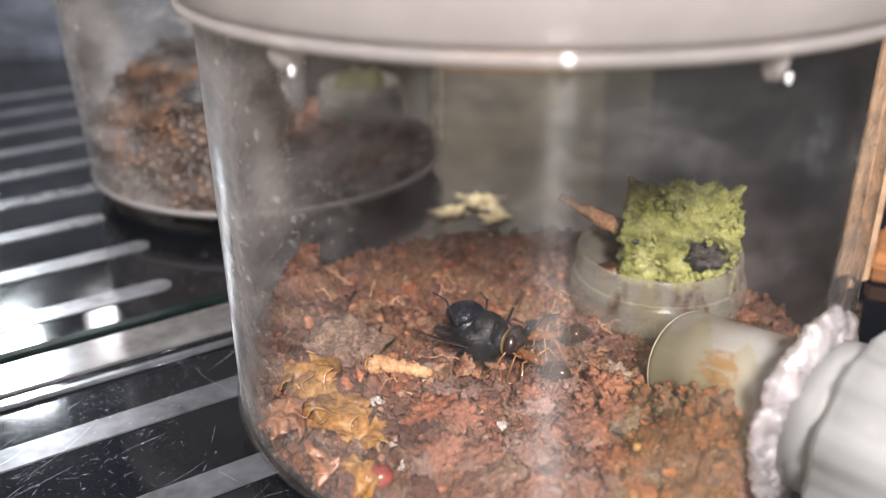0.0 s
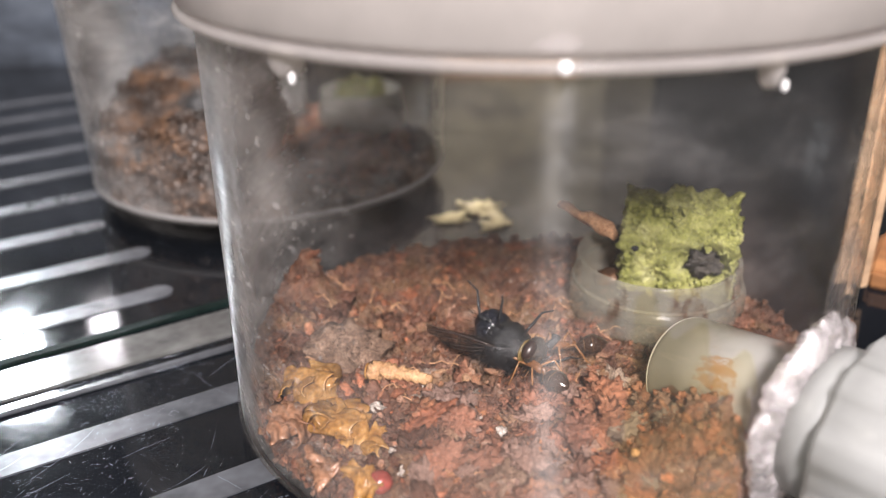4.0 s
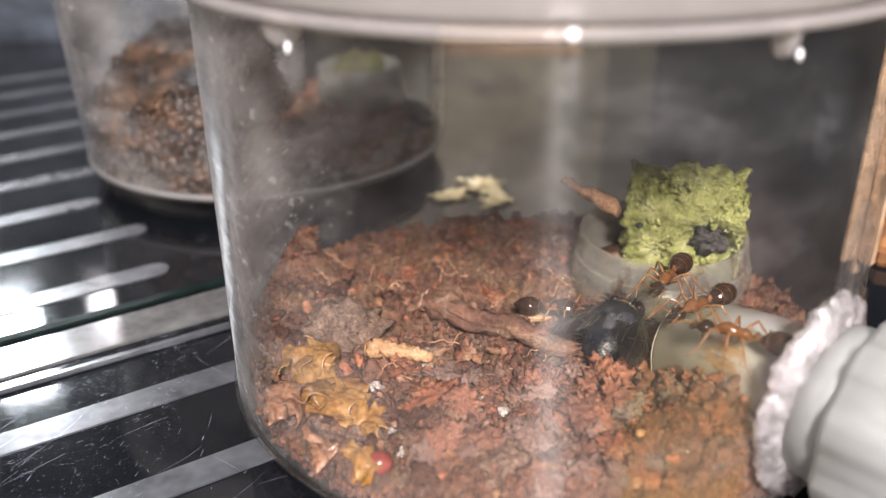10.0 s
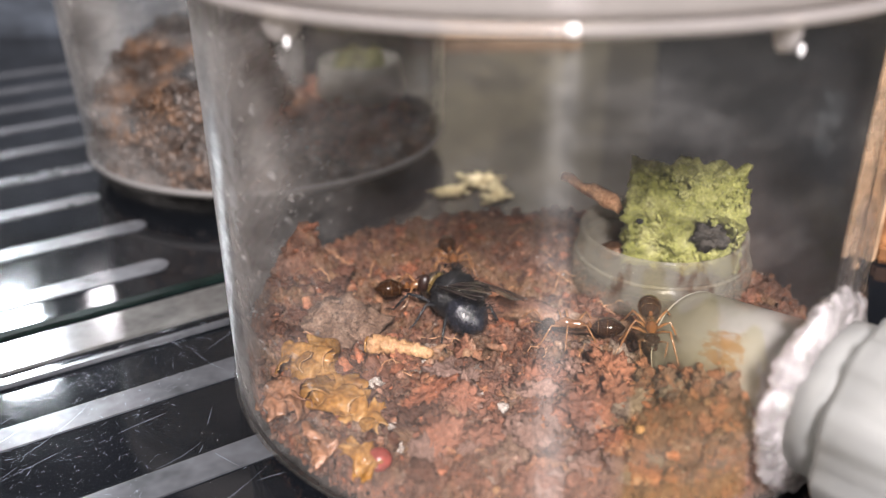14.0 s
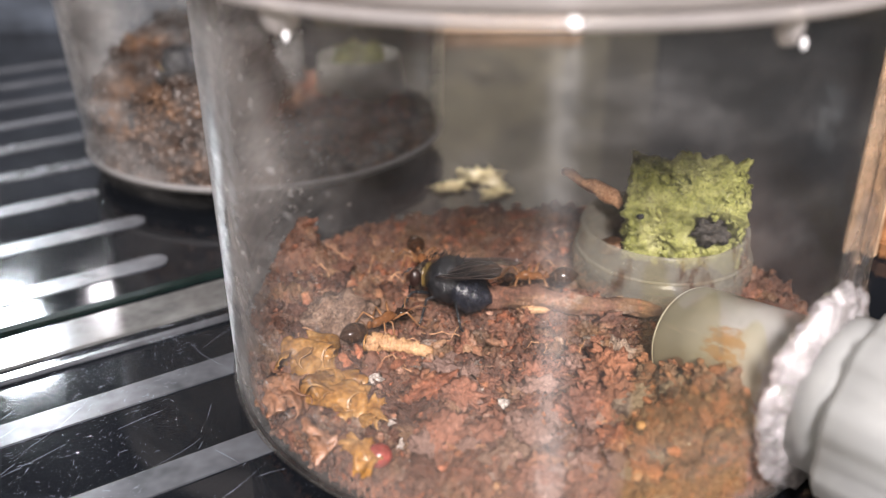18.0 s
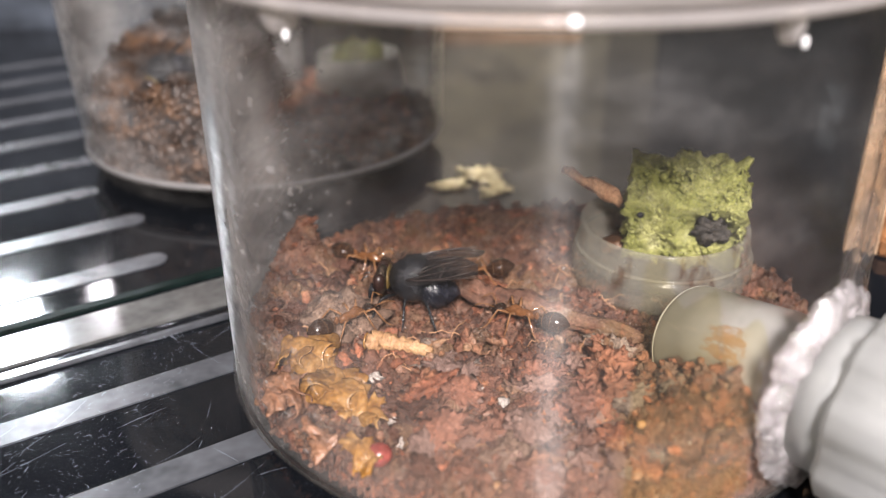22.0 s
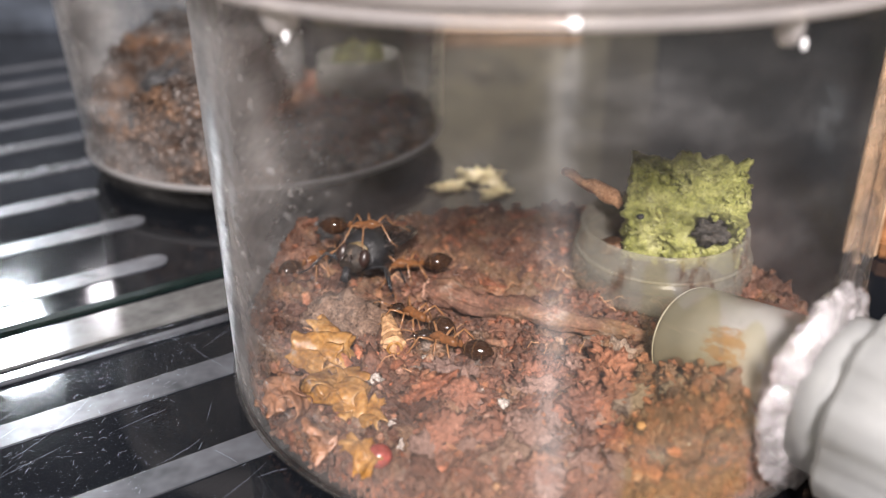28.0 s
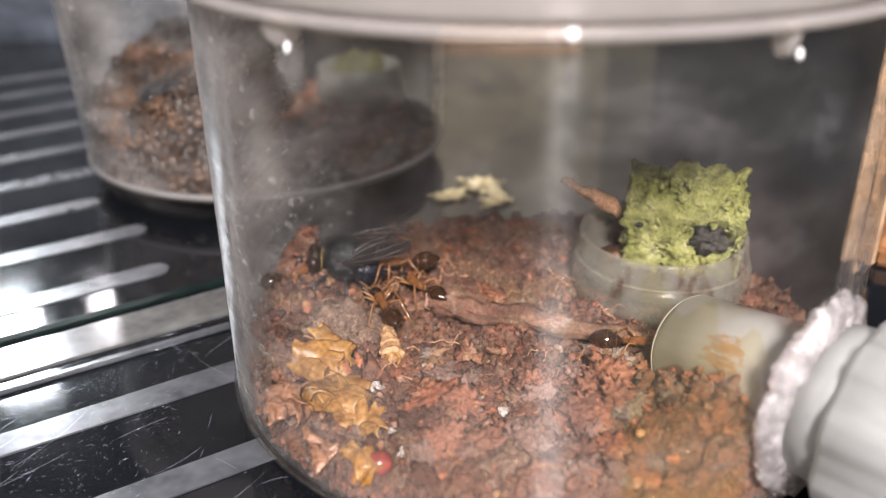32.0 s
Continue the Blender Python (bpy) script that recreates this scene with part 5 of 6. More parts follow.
def fly(label):
    ob = thing("fly", label, "fly")
    ring_body(oval(-3.1, 2.6, 0.30, 2.40, 2.25, 20, -0.3, 1.0, 0.018), "flydark", ob, "thorax", 28, 0.09)
    ring_body(oval(-5.1, 0.4, -0.50, 2.20, 1.90, 24, 1.0, 1.0, 0.022), "flyblue", ob, "abdomen", 24, 0.05, "glossy blue-black abdomen")
    head = ring_body(oval(2.1, 4.0, -0.15, 1.55, 1.40, 12), "flyhead", ob, "head", 20, 0.04, "dusty brown bristly head")
    for s in (-1, 1):
        part("eye", blob(0.00066, 0.00060, 0.00095, 3, 0, 1, 0, pose(*mm(3.15, s * 1.12, 0.15), 0, 0, s * 25)), "flyeye", head, "dark red compound eye")
        part("antenna", pipe([mm(4.4, s * 0.25, 0.3), mm(4.9, s * 0.35, 0.1), mm(5.2, s * 0.5, -0.3)], [0.00012, 0.00010, 0.00005], 6), "vein", head)
    part("collar_stripe", blob(0.00020, 0.00135, 0.00125, 3, 0.15, 2, 1, pose(*mm(2.3, 0, 0.2))), "collar", ob, "yellowish collar behind the head")
    part("mouth", pipe([mm(4.0, 0, -1.0), mm(4.3, 0, -1.7), mm(4.2, 0, -2.2)], [0.0004, 0.00035, 0.0005], 8), "flydark", head)
    hairs = bmesh.new()
    r_ = random.Random(5)
    for k in range(360):
        a, u = r_.uniform(-0.3, math.pi + 0.3), r_.random()
        if k < 280:
            p, d = Vector(mm(-2.3 + 4.4 * u, 2.1 * math.cos(a) * 0.95, 0.35 + 2.0 * math.sin(a))), Vector((-0.6, math.cos(a), math.sin(a)))
        else:
            p, d = Vector(mm(-4.7 + 3.4 * u, 1.95 * math.cos(a), -0.6 + 1.75 * math.sin(a))), Vector((-1.1, math.cos(a), math.sin(a)))
        d = d.normalized() * r_.uniform(0.0003, 0.0010)
        pipe([p - d * 0.2, p + d * 0.5, p + d], [0.00003, 0.000024, 0.00001], 4, hairs)
    part("bristles", hairs, "flydark", ob)
    wings = [wing(ob, s) for s in (-1, 1)]
    legs = []
    for i, x in enumerate((1.6, 0.2, -1.1)):
        for s in (-1, 1):
            f = (1.9, 0.1, -2.2)[i]
            legs.append(leg("leg", mm(x, s * 0.8, -1.3), mm(x + f * 0.6, s * 3.0, -0.4), mm(x + f * 1.1, s * 4.1, -2.3), mm(x + f * 1.7, s * 4.6, -2.7), 0.00014, "flydark", ob))
    ob.scale = (1.16, 1.25, 1.28)
    return ob, wings, legs


def ant(label):
    ob = thing("ant", label, "ant", "foraging ants")
    head = ring_body(oval(2.2, 4.2, 0.25, 0.88, 0.66, 12, -0.3, 0.85), "anthead", ob, "head", 18, 0, "blackish shiny head")
    for s in (-1, 1):
        part("eye", blob(0.00020, 0.00013, 0.00020, 2, 0, 1, 0, pose(*mm(3.1, s * 0.74, 0.5))), "antdark", head)
        part("antenna", pipe([mm(3.8, s * 0.35, 0.4), mm(4.5, s * 1.1, 1.0), mm(5.0, s * 1.5, 1.2), mm(5.8, s * 1.35, 0.7), mm(6.4, s * 1.2, 0.2)], [0.00008, 0.00008, 0.00007, 0.00008, 0.00005], 6), "antleg", head)
        part("mandible", pipe([mm(4.0, s * 0.45, 0.05), mm(4.5, s * 0.42, -0.05), mm(4.7, s * 0.08, -0.1)], [0.00022, 0.00017, 0.00006], 6), "antdark", head)
    ring_body([(-1.55, 0.15, 0.20, 0.22), (-1.3, 0.30, 0.45, 0.50), (-0.7, 0.40, 0.55, 0.62), (-0.1, 0.42, 0.50, 0.55), (0.3, 0.45, 0.58, 0.62), (0.9, 0.62, 0.72, 0.72), (1.5, 0.55, 0.62, 0.62), (2.0, 0.40, 0.36, 0.36), (2.35, 0.30, 0.24, 0.24)], "antbody", ob, "thorax", 18, 0, "glossy orange-brown thorax")
    ring_body([(-2.3, 0.25, 0.14, 0.14), (-2.05, 0.45, 0.30, 0.52), (-1.8, 0.50, 0.28, 0.55), (-1.5, 0.20, 0.16, 0.16)], "antbody", ob, "waist", 14)
    ring_body(oval(-6.3, -2.1, 0.30, 1.36, 1.24, 18, -0.2, 1.0, 0.014), "antdark", ob, "abdomen", 22, 0, "shiny dark brown banded abdomen")
    for x, w in ((-3.0, 1.17), (-4.1, 1.35), (-5.2, 1.08)):
        part("band", lathe([(0.00098 * w, -0.00007), (0.00101 * w, 0.0), (0.00098 * w, 0.00007), (0.00092 * w, 0.0)], 22), "antband", ob, "tan edge of an abdomen plate").matrix_local = Matrix.Translation(mm(x, 0, 0.30 - 0.2 * (-(x + 4.2) / 4.2))) @ pose(0, 0, 0, 0, 90, 0) @ Matrix.Diagonal((0.92, 1.0, 1, 1))
    legs = []
    for i, x in enumerate((1.4, 0.6, -0.3)):
        for s in (-1, 1):
            f = (1.8, 0.1, -2.0)[i]
            legs.append(leg("leg", mm(x, s * 0.45, 0.1), mm(x + f * 0.55, s * 2.0, 1.2), mm(x + f * 1.1, s * 3.0, -0.8), mm(x + f * 1.6, s * 3.5, -1.5), 0.00012, "antleg", ob))
    ob.scale = (0.92, 0.92, 0.92)
    return ob, legs


the_fly = fly("dead blue-black blowfly dragged by the ants")
rear_fly = fly("dark blowfly on the rear mound, out of focus")
ants = [ant("ant with orange-tan thorax, dark head and shiny dark abdomen") for _ in range(5)]

# ---- twig, husk and skins that are pushed about ----
bm = pipe([(-0.0118 + 0.00134 * k, 0.0003 * math.sin(k * 0.9), 0.0002 * math.sin(k * 0.7 + 1)) for k in range(21)],
          [0.00145, 0.00165, 0.00165, 0.0015, 0.0016, 0.00145, 0.00135, 0.0014, 0.00125, 0.0013, 0.0012, 0.0011, 0.0012, 0.00105, 0.0010, 0.0010, 0.0009, 0.00095, 0.0008, 0.0008, 0.0006], 30, None, 0.6)
for v in bm.verts:
    v.co += 0.00020 * noise.noise_vector(v.co * 1500)
    ridge = noise.noise(Vector((v.co.x * 160, v.co.y * 2600, v.co.z * 2600)))
    v.co += Vector((0, v.co.y, v.co.z)).normalized() * 0.00022 * ridge
twig = tagged(part("twig", bm, "twig"), "reddish-brown bark-covered twig lying on the soil", "twig")
part("broken_end", blob(0.0005, 0.0014, 0.0014, 3, 0.3, 2.0, 6, pose(-0.0118, 0, 0.0002)), "twigend", twig, "paler broken end of the twig")

husk = thing("larva_husk", "tan ringed dry husk of a larva on the soil", "insect husk")
spine = []
for k in range(41):
    u = k / 40
    s = 0.62 + 0.38 * math.sin(math.pi * min(1, u * 1.6 + 0.22)) ** 0.6 if u < 0.5 else 0.70 - 0.14 * min(1.0, (u - 0.5) * 2.2)
    if u < 0.06:
        s *= 0.45 + 9 * u
    s *= 1 + 0.10 * math.cos(u * 2 * math.pi * 9)
    spine.append((-3.6 + 7.2 * u, 0.30 * math.sin(u * 3.1) - 0.5 * max(0.0, u - 0.55), 1.20 * s, 1.05 * s))
ring_body(spine, "husk", husk, "ringed_body", 22, 0.30)
part("end_cap", blob(0.00055, 0.00066, 0.0006, 3, 0.1, 2, 3, pose(*mm(3.5, 0, -0.15))), "husk", husk, "rounded narrow end of the husk")
part("end_ring", lathe([(0.00062, -0.00012), (0.00088, -0.00010), (0.00094, 0.0), (0.00088, 0.0001), (0.00062, 0.00012)], 28), "amber", husk, "glossy amber ring at the wide end").matrix_local = Matrix.Translation(mm(-3.62, 0, 0.02)) @ pose(0, 0, 0, 0, 90, 0)
skin = shed_skin(0.0068, 0.0058, 0.0021, 7, 41, "amber", "yellow glistening crumpled shed skin", -0.0114, 0.0754, 0.0010, (0, 0, 0))
pale = shed_skin(0.0072, 0.0054, 0.0021, 7, 67, "amber", "amber folded glistening shed skin", -0.0150, 0.0832, 0.0008, (0, 0, 0))


# ---- what moves ----
def swing(legs, speed, reach, step):
    """Legs that step to and fro at their hips."""
    for i, ob in enumerate(legs):
        at = ob.location.copy()
        rows = []
        for k in range(int(32 / step) + 1):
            t = min(32.0, k * step)
            a = reach * math.sin(speed * t + i * 2.1) + reach * 0.5 * math.sin(speed * 0.37 * t + i)
            rows.append((t, pose(*at, 0.5 * a * (1 if i % 2 else -1), 0, a)))
        walk(ob, rows)


def motions():
    FLY_ROWS = [(0, 0.00511, 0.08832, 0.00923, -34, 0, 158), (1, 0.00492, 0.08790, 0.00924, -34, 0, 158), (2, 0.00486, 0.08752, 0.00925, -32, 0, 158), (3, 0.00540, 0.08746, 0.00925, -38, 2, 158), (3.5, 0.00622, 0.08768, 0.00925, -42, 0, 158), (4.2, 0.00837, 0.08700, 0.00926, -44, 5, 110), (4.8, 0.01082, 0.08643, 0.00926, -34, 5, 68), (5.5, 0.01252, 0.08541, 0.00927, -24, 4, 36), (6, 0.01257, 0.08451, 0.00930, -24, 4, 38), (6.5, 0.01319, 0.08311, 0.00934, -22, 4, 36), (7, 0.01498, 0.08317, 0.00934, -14, 8, 24), (7.5, 0.01706, 0.08496, 0.00928, 0, 10, 0), (8, 0.01829, 0.08421, 0.00933, 20, 10, -5), (8.5, 0.01761, 0.08348, 0.00936, 35, 6, -5), (9, 0.01863, 0.08549, 0.00926, 45, 6, 0), (9.5, 0.01884, 0.08579, 0.00925, 52, 6, 0), (10, 0.01909, 0.08595, 0.00924, 62, 6, 5), (10.5, 0.02121, 0.08721, 0.00920, 80, 6, 8), (11, 0.01889, 0.08630, 0.00923, 105, 4, 10), (11.2, 0.01671, 0.08605, 0.00924, 150, 8, 8), (11.5, 0.00882, 0.08716, 0.00925, 172, 4, 6), (11.7, 0.00777, 0.08910, 0.00921, 165, 4, 6), (12, 0.00563, 0.09001, 0.00920, 155, 6, 4), (12.5, 0.00382, 0.08902, 0.00922, 145, 8, 2), (13, 0.00343, 0.08875, 0.00923, 142, 8, 2), (13.5, 0.00253, 0.08904, 0.00922, 140, 6, 2), (14, 0.00098, 0.09261, 0.00917, 128, 4, 10), (14.5, 0.00416, 0.09554, 0.00913, 140, 14, 4), (15.5, 0.00365, 0.09677, 0.00912, 150, 16, 2), (16.5, 0.00298, 0.09756, 0.00912, 158, 14, 0), (17, 0.00173, 0.09627, 0.00913, 158, 4, 0), (17.5, 0.00123, 0.09590, 0.00914, 155, 2, 0), (18, 0.00047, 0.09533, 0.00915, 152, 0, 0), (19, -0.00019, 0.09505, 0.00916, 150, 0, 0), (20, -0.00060, 0.09488, 0.00916, 150, 0, 0), (20.5, -0.00052, 0.09470, 0.00916, 150, 0, 0), (21, -0.00332, 0.09596, 0.00921, 160, 4, -5), (21.5, -0.00313, 0.09621, 0.00920, 165, 2, -5), (22, -0.00385, 0.09525, 0.00923, 172, 2, -8), (22.5, -0.00473, 0.09536, 0.00926, 178, 0, -10), (23, -0.00618, 0.09645, 0.00934, 195, 0, -12), (23.5, -0.00623, 0.09703, 0.00935, 214, 0, -14), (24, -0.00862, 0.09796, 0.00953, 236, 6, -8), (24.5, -0.01138, 0.10001, 0.00975, 246, 14, -10), (25, -0.01095, 0.10129, 0.00965, 250, 20, -8), (25.5, -0.01040, 0.10132, 0.00960, 252, 20, -8), (26.5, -0.01045, 0.10129, 0.00961, 252, 20, -8), (27.5, -0.01042, 0.10110, 0.00962, 252, 20, -8), (28, -0.01000, 0.10185, 0.00954, 252, 22, -8), (28.5, -0.01004, 0.10229, 0.00953, 248, 20, -8), (29, -0.01018, 0.10132, 0.00958, 228, 14, -10), (29.5, -0.01121, 0.09954, 0.00975, 200, 8, -12), (30, -0.01201, 0.09873, 0.00985, 186, 6, -14), (30.5, -0.01229, 0.10131, 0.00977, 186, 6, -14), (31, -0.01265, 0.10253, 0.00975, 186, 6, -14), (31.5, -0.01289, 0.10287, 0.00977, 186, 6, -14), (32, -0.01274, 0.10230, 0.00977, 186, 6, -14)]
    ANT_ROWS = [
        [(0, 0.01180, 0.08960, 0.00789, 190), (3.5, 0.01240, 0.08900, 0.00797, 185), (5.5, 0.01942, 0.08750, 0.00789, 185), (6, 0.01984, 0.08720, 0.00790, 185), (6.5, 0.01870, 0.08698, 0.00791, 185), (7, 0.02054, 0.08599, 0.00795, 180), (7.5, 0.02024, 0.07494, 0.01500, 180), (8, 0.02406, 0.07696, 0.01650, 200), (8.5, 0.02178, 0.08310, 0.01600, 215), (9, 0.02560, 0.08537, 0.01600, 250), (9.5, 0.02382, 0.08532, 0.01600, 240), (10, 0.02397, 0.08480, 0.01600, 235), (10.5, 0.02482, 0.08344, 0.01650, 230), (11, 0.02687, 0.08218, 0.01650, 200), (11.3, 0.02869, 0.08201, 0.01650, 190), (11.5, 0.02571, 0.08070, 0.01650, 190), (12, 0.02220, 0.07787, 0.01500, 250), (12.5, 0.02346, 0.07669, 0.01600, 290), (13, 0.03055, 0.08931, 0.00700, 270), (13.5, 0.02192, 0.07735, 0.01500, 250), (14, 0.02118, 0.07919, 0.01300, 260), (14.5, 0.02172, 0.08118, 0.01000, 300), (15.2, 0.02064, 0.07870, 0.00937, 300), (16, 0.03000, 0.07640, 0.00780, 310), (17.5, 0.03000, 0.07640, 0.00780, 298), (18.25, 0.02333, 0.08087, 0.00962, 265), (19, 0.02097, 0.08304, 0.00824, 200), (19.5, 0.01831, 0.08381, 0.00806, 185), (20, 0.01758, 0.08327, 0.00808, 180), (20.5, 0.01350, 0.08676, 0.00793, 160), (21, 0.00958, 0.09083, 0.00788, 165), (21.5, 0.00875, 0.09107, 0.00788, 165), (22, 0.00900, 0.08927, 0.00791, 150), (22.5, 0.00877, 0.09486, 0.00783, 120), (23, 0.01002, 0.09306, 0.00785, 112), (23.5, 0.01030, 0.09600, 0.00782, 130), (24, 0.00537, 0.09008, 0.00790, 180), (24.5, -0.00173, 0.09131, 0.00790, 170), (25, -0.00333, 0.09042, 0.00792, 140), (25.5, -0.00205, 0.09343, 0.00789, 140), (27.5, -0.00037, 0.09044, 0.00790, 150), (28, -0.00317, 0.08957, 0.00792, 140), (28.5, -0.00370, 0.08464, 0.00799, 130), (29, -0.00250, 0.08737, 0.00795, 130), (29.5, 0.00292, 0.08550, 0.00800, 150), (30, 0.00392, 0.09123, 0.00788, 150), (30.5, 0.00030, 0.09559, 0.00785, 140), (31, -0.00091, 0.09929, 0.00784, 120), (31.5, -0.00283, 0.09962, 0.00787, 120), (32, -0.00339, 0.09938, 0.00789, 130)],
        [(0, 0.00960, 0.08480, 0.00804, 135), (3.5, 0.00990, 0.08380, 0.00805, 130), (5.5, 0.01018, 0.08166, 0.01150, 95), (6, 0.00976, 0.08085, 0.01150, 95), (6.5, 0.00948, 0.08098, 0.01100, 95), (7, 0.00730, 0.08483, 0.00802, 70), (7.5, 0.00529, 0.08264, 0.00809, 60), (8, 0.00507, 0.08432, 0.00804, 70), (8.5, 0.00218, 0.08837, 0.00793, 50), (9, 0.01005, 0.09593, 0.00782, 10), (9.5, 0.01537, 0.09495, 0.00782, -5), (10, 0.01404, 0.09277, 0.00784, -10), (10.5, 0.01592, 0.08963, 0.00787, -15), (11, 0.01612, 0.08878, 0.00788, 40), (11.15, 0.01049, 0.08887, 0.00790, 105), (11.3, 0.00487, 0.08896, 0.00792, 170), (11.37, 0.00369, 0.09078, 0.00790, 116.667), (11.43, 0.00251, 0.09260, 0.00787, 63.3333), (11.5, 0.00134, 0.09442, 0.00785, 10), (11.7, 0.00049, 0.09799, 0.00783, -5), (12, -0.00187, 0.09645, 0.00787, -10), (12.5, -0.00241, 0.09634, 0.00788, -15), (13, -0.00277, 0.09717, 0.00789, -20), (13.5, -0.00404, 0.09728, 0.00793, -15), (14, -0.00279, 0.09790, 0.00789, 10), (14.5, -0.00322, 0.09532, 0.00791, 40), (16.5, -0.00540, 0.09339, 0.00798, 40), (17, -0.00769, 0.09062, 0.00803, 35), (17.5, -0.00749, 0.08905, 0.00799, 38), (18, -0.00707, 0.08831, 0.00797, 40), (19, -0.00778, 0.08785, 0.00798, 40), (20, -0.00774, 0.08724, 0.00797, 38), (20.5, -0.00771, 0.08709, 0.00797, 38), (21, -0.00993, 0.08908, 0.00805, 35), (21.5, -0.01061, 0.08785, 0.00803, 40), (22, -0.01082, 0.08895, 0.00808, 42), (22.5, -0.01085, 0.08906, 0.00808, 45), (23, -0.01020, 0.09101, 0.00815, 50), (23.5, -0.00977, 0.09200, 0.00818, 50), (24, -0.01100, 0.08933, 0.00810, 55), (24.5, -0.01357, 0.09539, 0.00864, 50), (25, -0.01196, 0.09751, 0.00856, 50), (25.5, -0.01175, 0.10132, 0.00835, 40), (26.5, -0.01365, 0.10129, 0.01164, 30), (27.5, -0.01353, 0.10110, 0.01281, 20), (28, -0.00971, 0.10185, 0.01363, -5), (28.5, -0.00637, 0.10229, 0.01161, -45), (29, -0.00173, 0.09870, 0.00786, -80), (29.5, -0.00560, 0.09381, 0.00799, -110), (29.75, -0.00609, 0.09409, 0.00802, -162.5), (30, -0.00659, 0.09437, 0.00805, -215), (30.5, -0.00818, 0.09327, 0.00812, -235), (31, -0.00811, 0.09419, 0.00815, -238), (31.5, -0.00705, 0.09460, 0.00808, -240), (32, -0.00743, 0.09437, 0.00810, -250)],
        [(0, 0.03050, 0.07550, 0.00780, 298), (3.6, 0.02800, 0.08100, 0.00720, 298), (4.3, 0.02300, 0.08600, 0.00800, 260), (5.5, 0.01718, 0.09275, 0.00783, 220), (6.5, 0.01714, 0.09056, 0.00785, 220), (7.5, 0.01701, 0.09199, 0.00784, 270), (9, 0.01692, 0.09153, 0.00784, 300), (10.5, 0.01798, 0.09025, 0.00785, 330), (10.85, 0.01484, 0.09154, 0.00785, 265), (11.2, 0.01169, 0.09283, 0.00785, 200), (11.6, 0.00603, 0.09650, 0.00783, 245), (12, 0.00037, 0.10018, 0.00781, 290), (13, 0.00111, 0.10141, 0.00780, 290), (14, 0.00117, 0.10583, 0.00776, 280), (14.5, 0.00119, 0.10653, 0.00775, 280), (16.5, -0.00106, 0.10560, 0.00778, 290), (17.5, -0.00252, 0.10503, 0.00780, 280), (20, -0.00464, 0.10276, 0.00789, 290), (22, -0.00975, 0.10367, 0.00814, 330), (23, -0.01311, 0.10119, 0.00854, 360), (23.5, -0.01583, 0.09869, 0.00879, 380), (24, -0.01586, 0.09722, 0.00880, 390), (24.5, -0.01662, 0.10258, 0.00868, 400), (25, -0.01596, 0.10214, 0.00867, 405), (26.5, -0.01573, 0.10281, 0.00869, 405), (28, -0.01631, 0.10278, 0.00870, 405), (29, -0.01740, 0.10213, 0.00866, 400), (30, -0.01767, 0.10019, 0.00871, 395), (32, -0.01812, 0.10155, 0.00864, 395)],
        [(0, 0.03220, 0.07220, 0.00850, 298), (3.4, 0.02900, 0.07850, 0.00760, 262), (4.4, 0.02400, 0.08420, 0.00830, 200), (5.5, 0.02143, 0.08233, 0.00839, 170), (6, 0.02114, 0.08049, 0.00884, 172), (7, 0.02005, 0.07918, 0.00906, 168), (8, 0.02300, 0.08003, 0.01450, 200), (9, 0.02531, 0.07881, 0.01600, 215), (10, 0.02555, 0.07862, 0.01600, 215), (10.7, 0.02114, 0.07703, 0.01350, 235), (11.2, 0.01918, 0.08272, 0.00819, 220), (12, 0.01670, 0.08326, 0.00806, 190), (12.5, 0.01476, 0.08842, 0.00789, 170), (13, 0.01668, 0.08252, 0.00811, 200), (13.5, 0.01387, 0.08414, 0.00800, 180), (14, 0.01469, 0.08789, 0.00790, 170), (14.5, 0.01572, 0.09306, 0.00784, 170), (15.5, 0.01480, 0.09135, 0.00785, 170), (16.5, 0.01363, 0.09008, 0.00788, 170), (17, 0.00991, 0.09730, 0.00781, 175), (17.5, 0.01103, 0.09748, 0.00781, 180), (18, 0.01101, 0.09867, 0.00780, 182), (18.5, 0.00964, 0.10083, 0.00778, 185), (19, 0.01122, 0.09806, 0.00780, 182), (19.5, 0.00867, 0.10221, 0.00777, 190), (20, 0.00665, 0.10343, 0.00776, 195), (20.5, 0.00205, 0.09470, 0.01391, 215), (21, 0.00054, 0.09596, 0.01399, 220), (21.5, 0.00227, 0.09621, 0.01239, 215), (22, 0.00336, 0.10033, 0.00780, 190), (22.5, 0.00324, 0.10019, 0.00780, 190), (23, -0.00214, 0.09645, 0.01309, 225), (23.5, -0.00205, 0.09703, 0.01182, 220), (24, -0.00112, 0.09796, 0.01057, 205), (24.5, -0.00516, 0.10001, 0.01091, 190), (25, -0.00506, 0.10129, 0.01176, 170), (25.5, -0.00437, 0.10132, 0.01156, 165), (27.5, -0.00191, 0.10110, 0.00970, 180), (28, -0.00448, 0.10185, 0.00816, 190), (28.5, -0.00301, 0.10229, 0.00972, 190), (29, 0.00011, 0.10098, 0.00781, 180), (29.5, 0.00112, 0.10167, 0.00780, 175), (30, 0.00554, 0.10088, 0.00779, 165), (30.5, -0.00260, 0.10131, 0.01001, 170), (31, -0.00446, 0.10253, 0.01058, 175), (32, -0.00607, 0.10230, 0.00940, 190)],
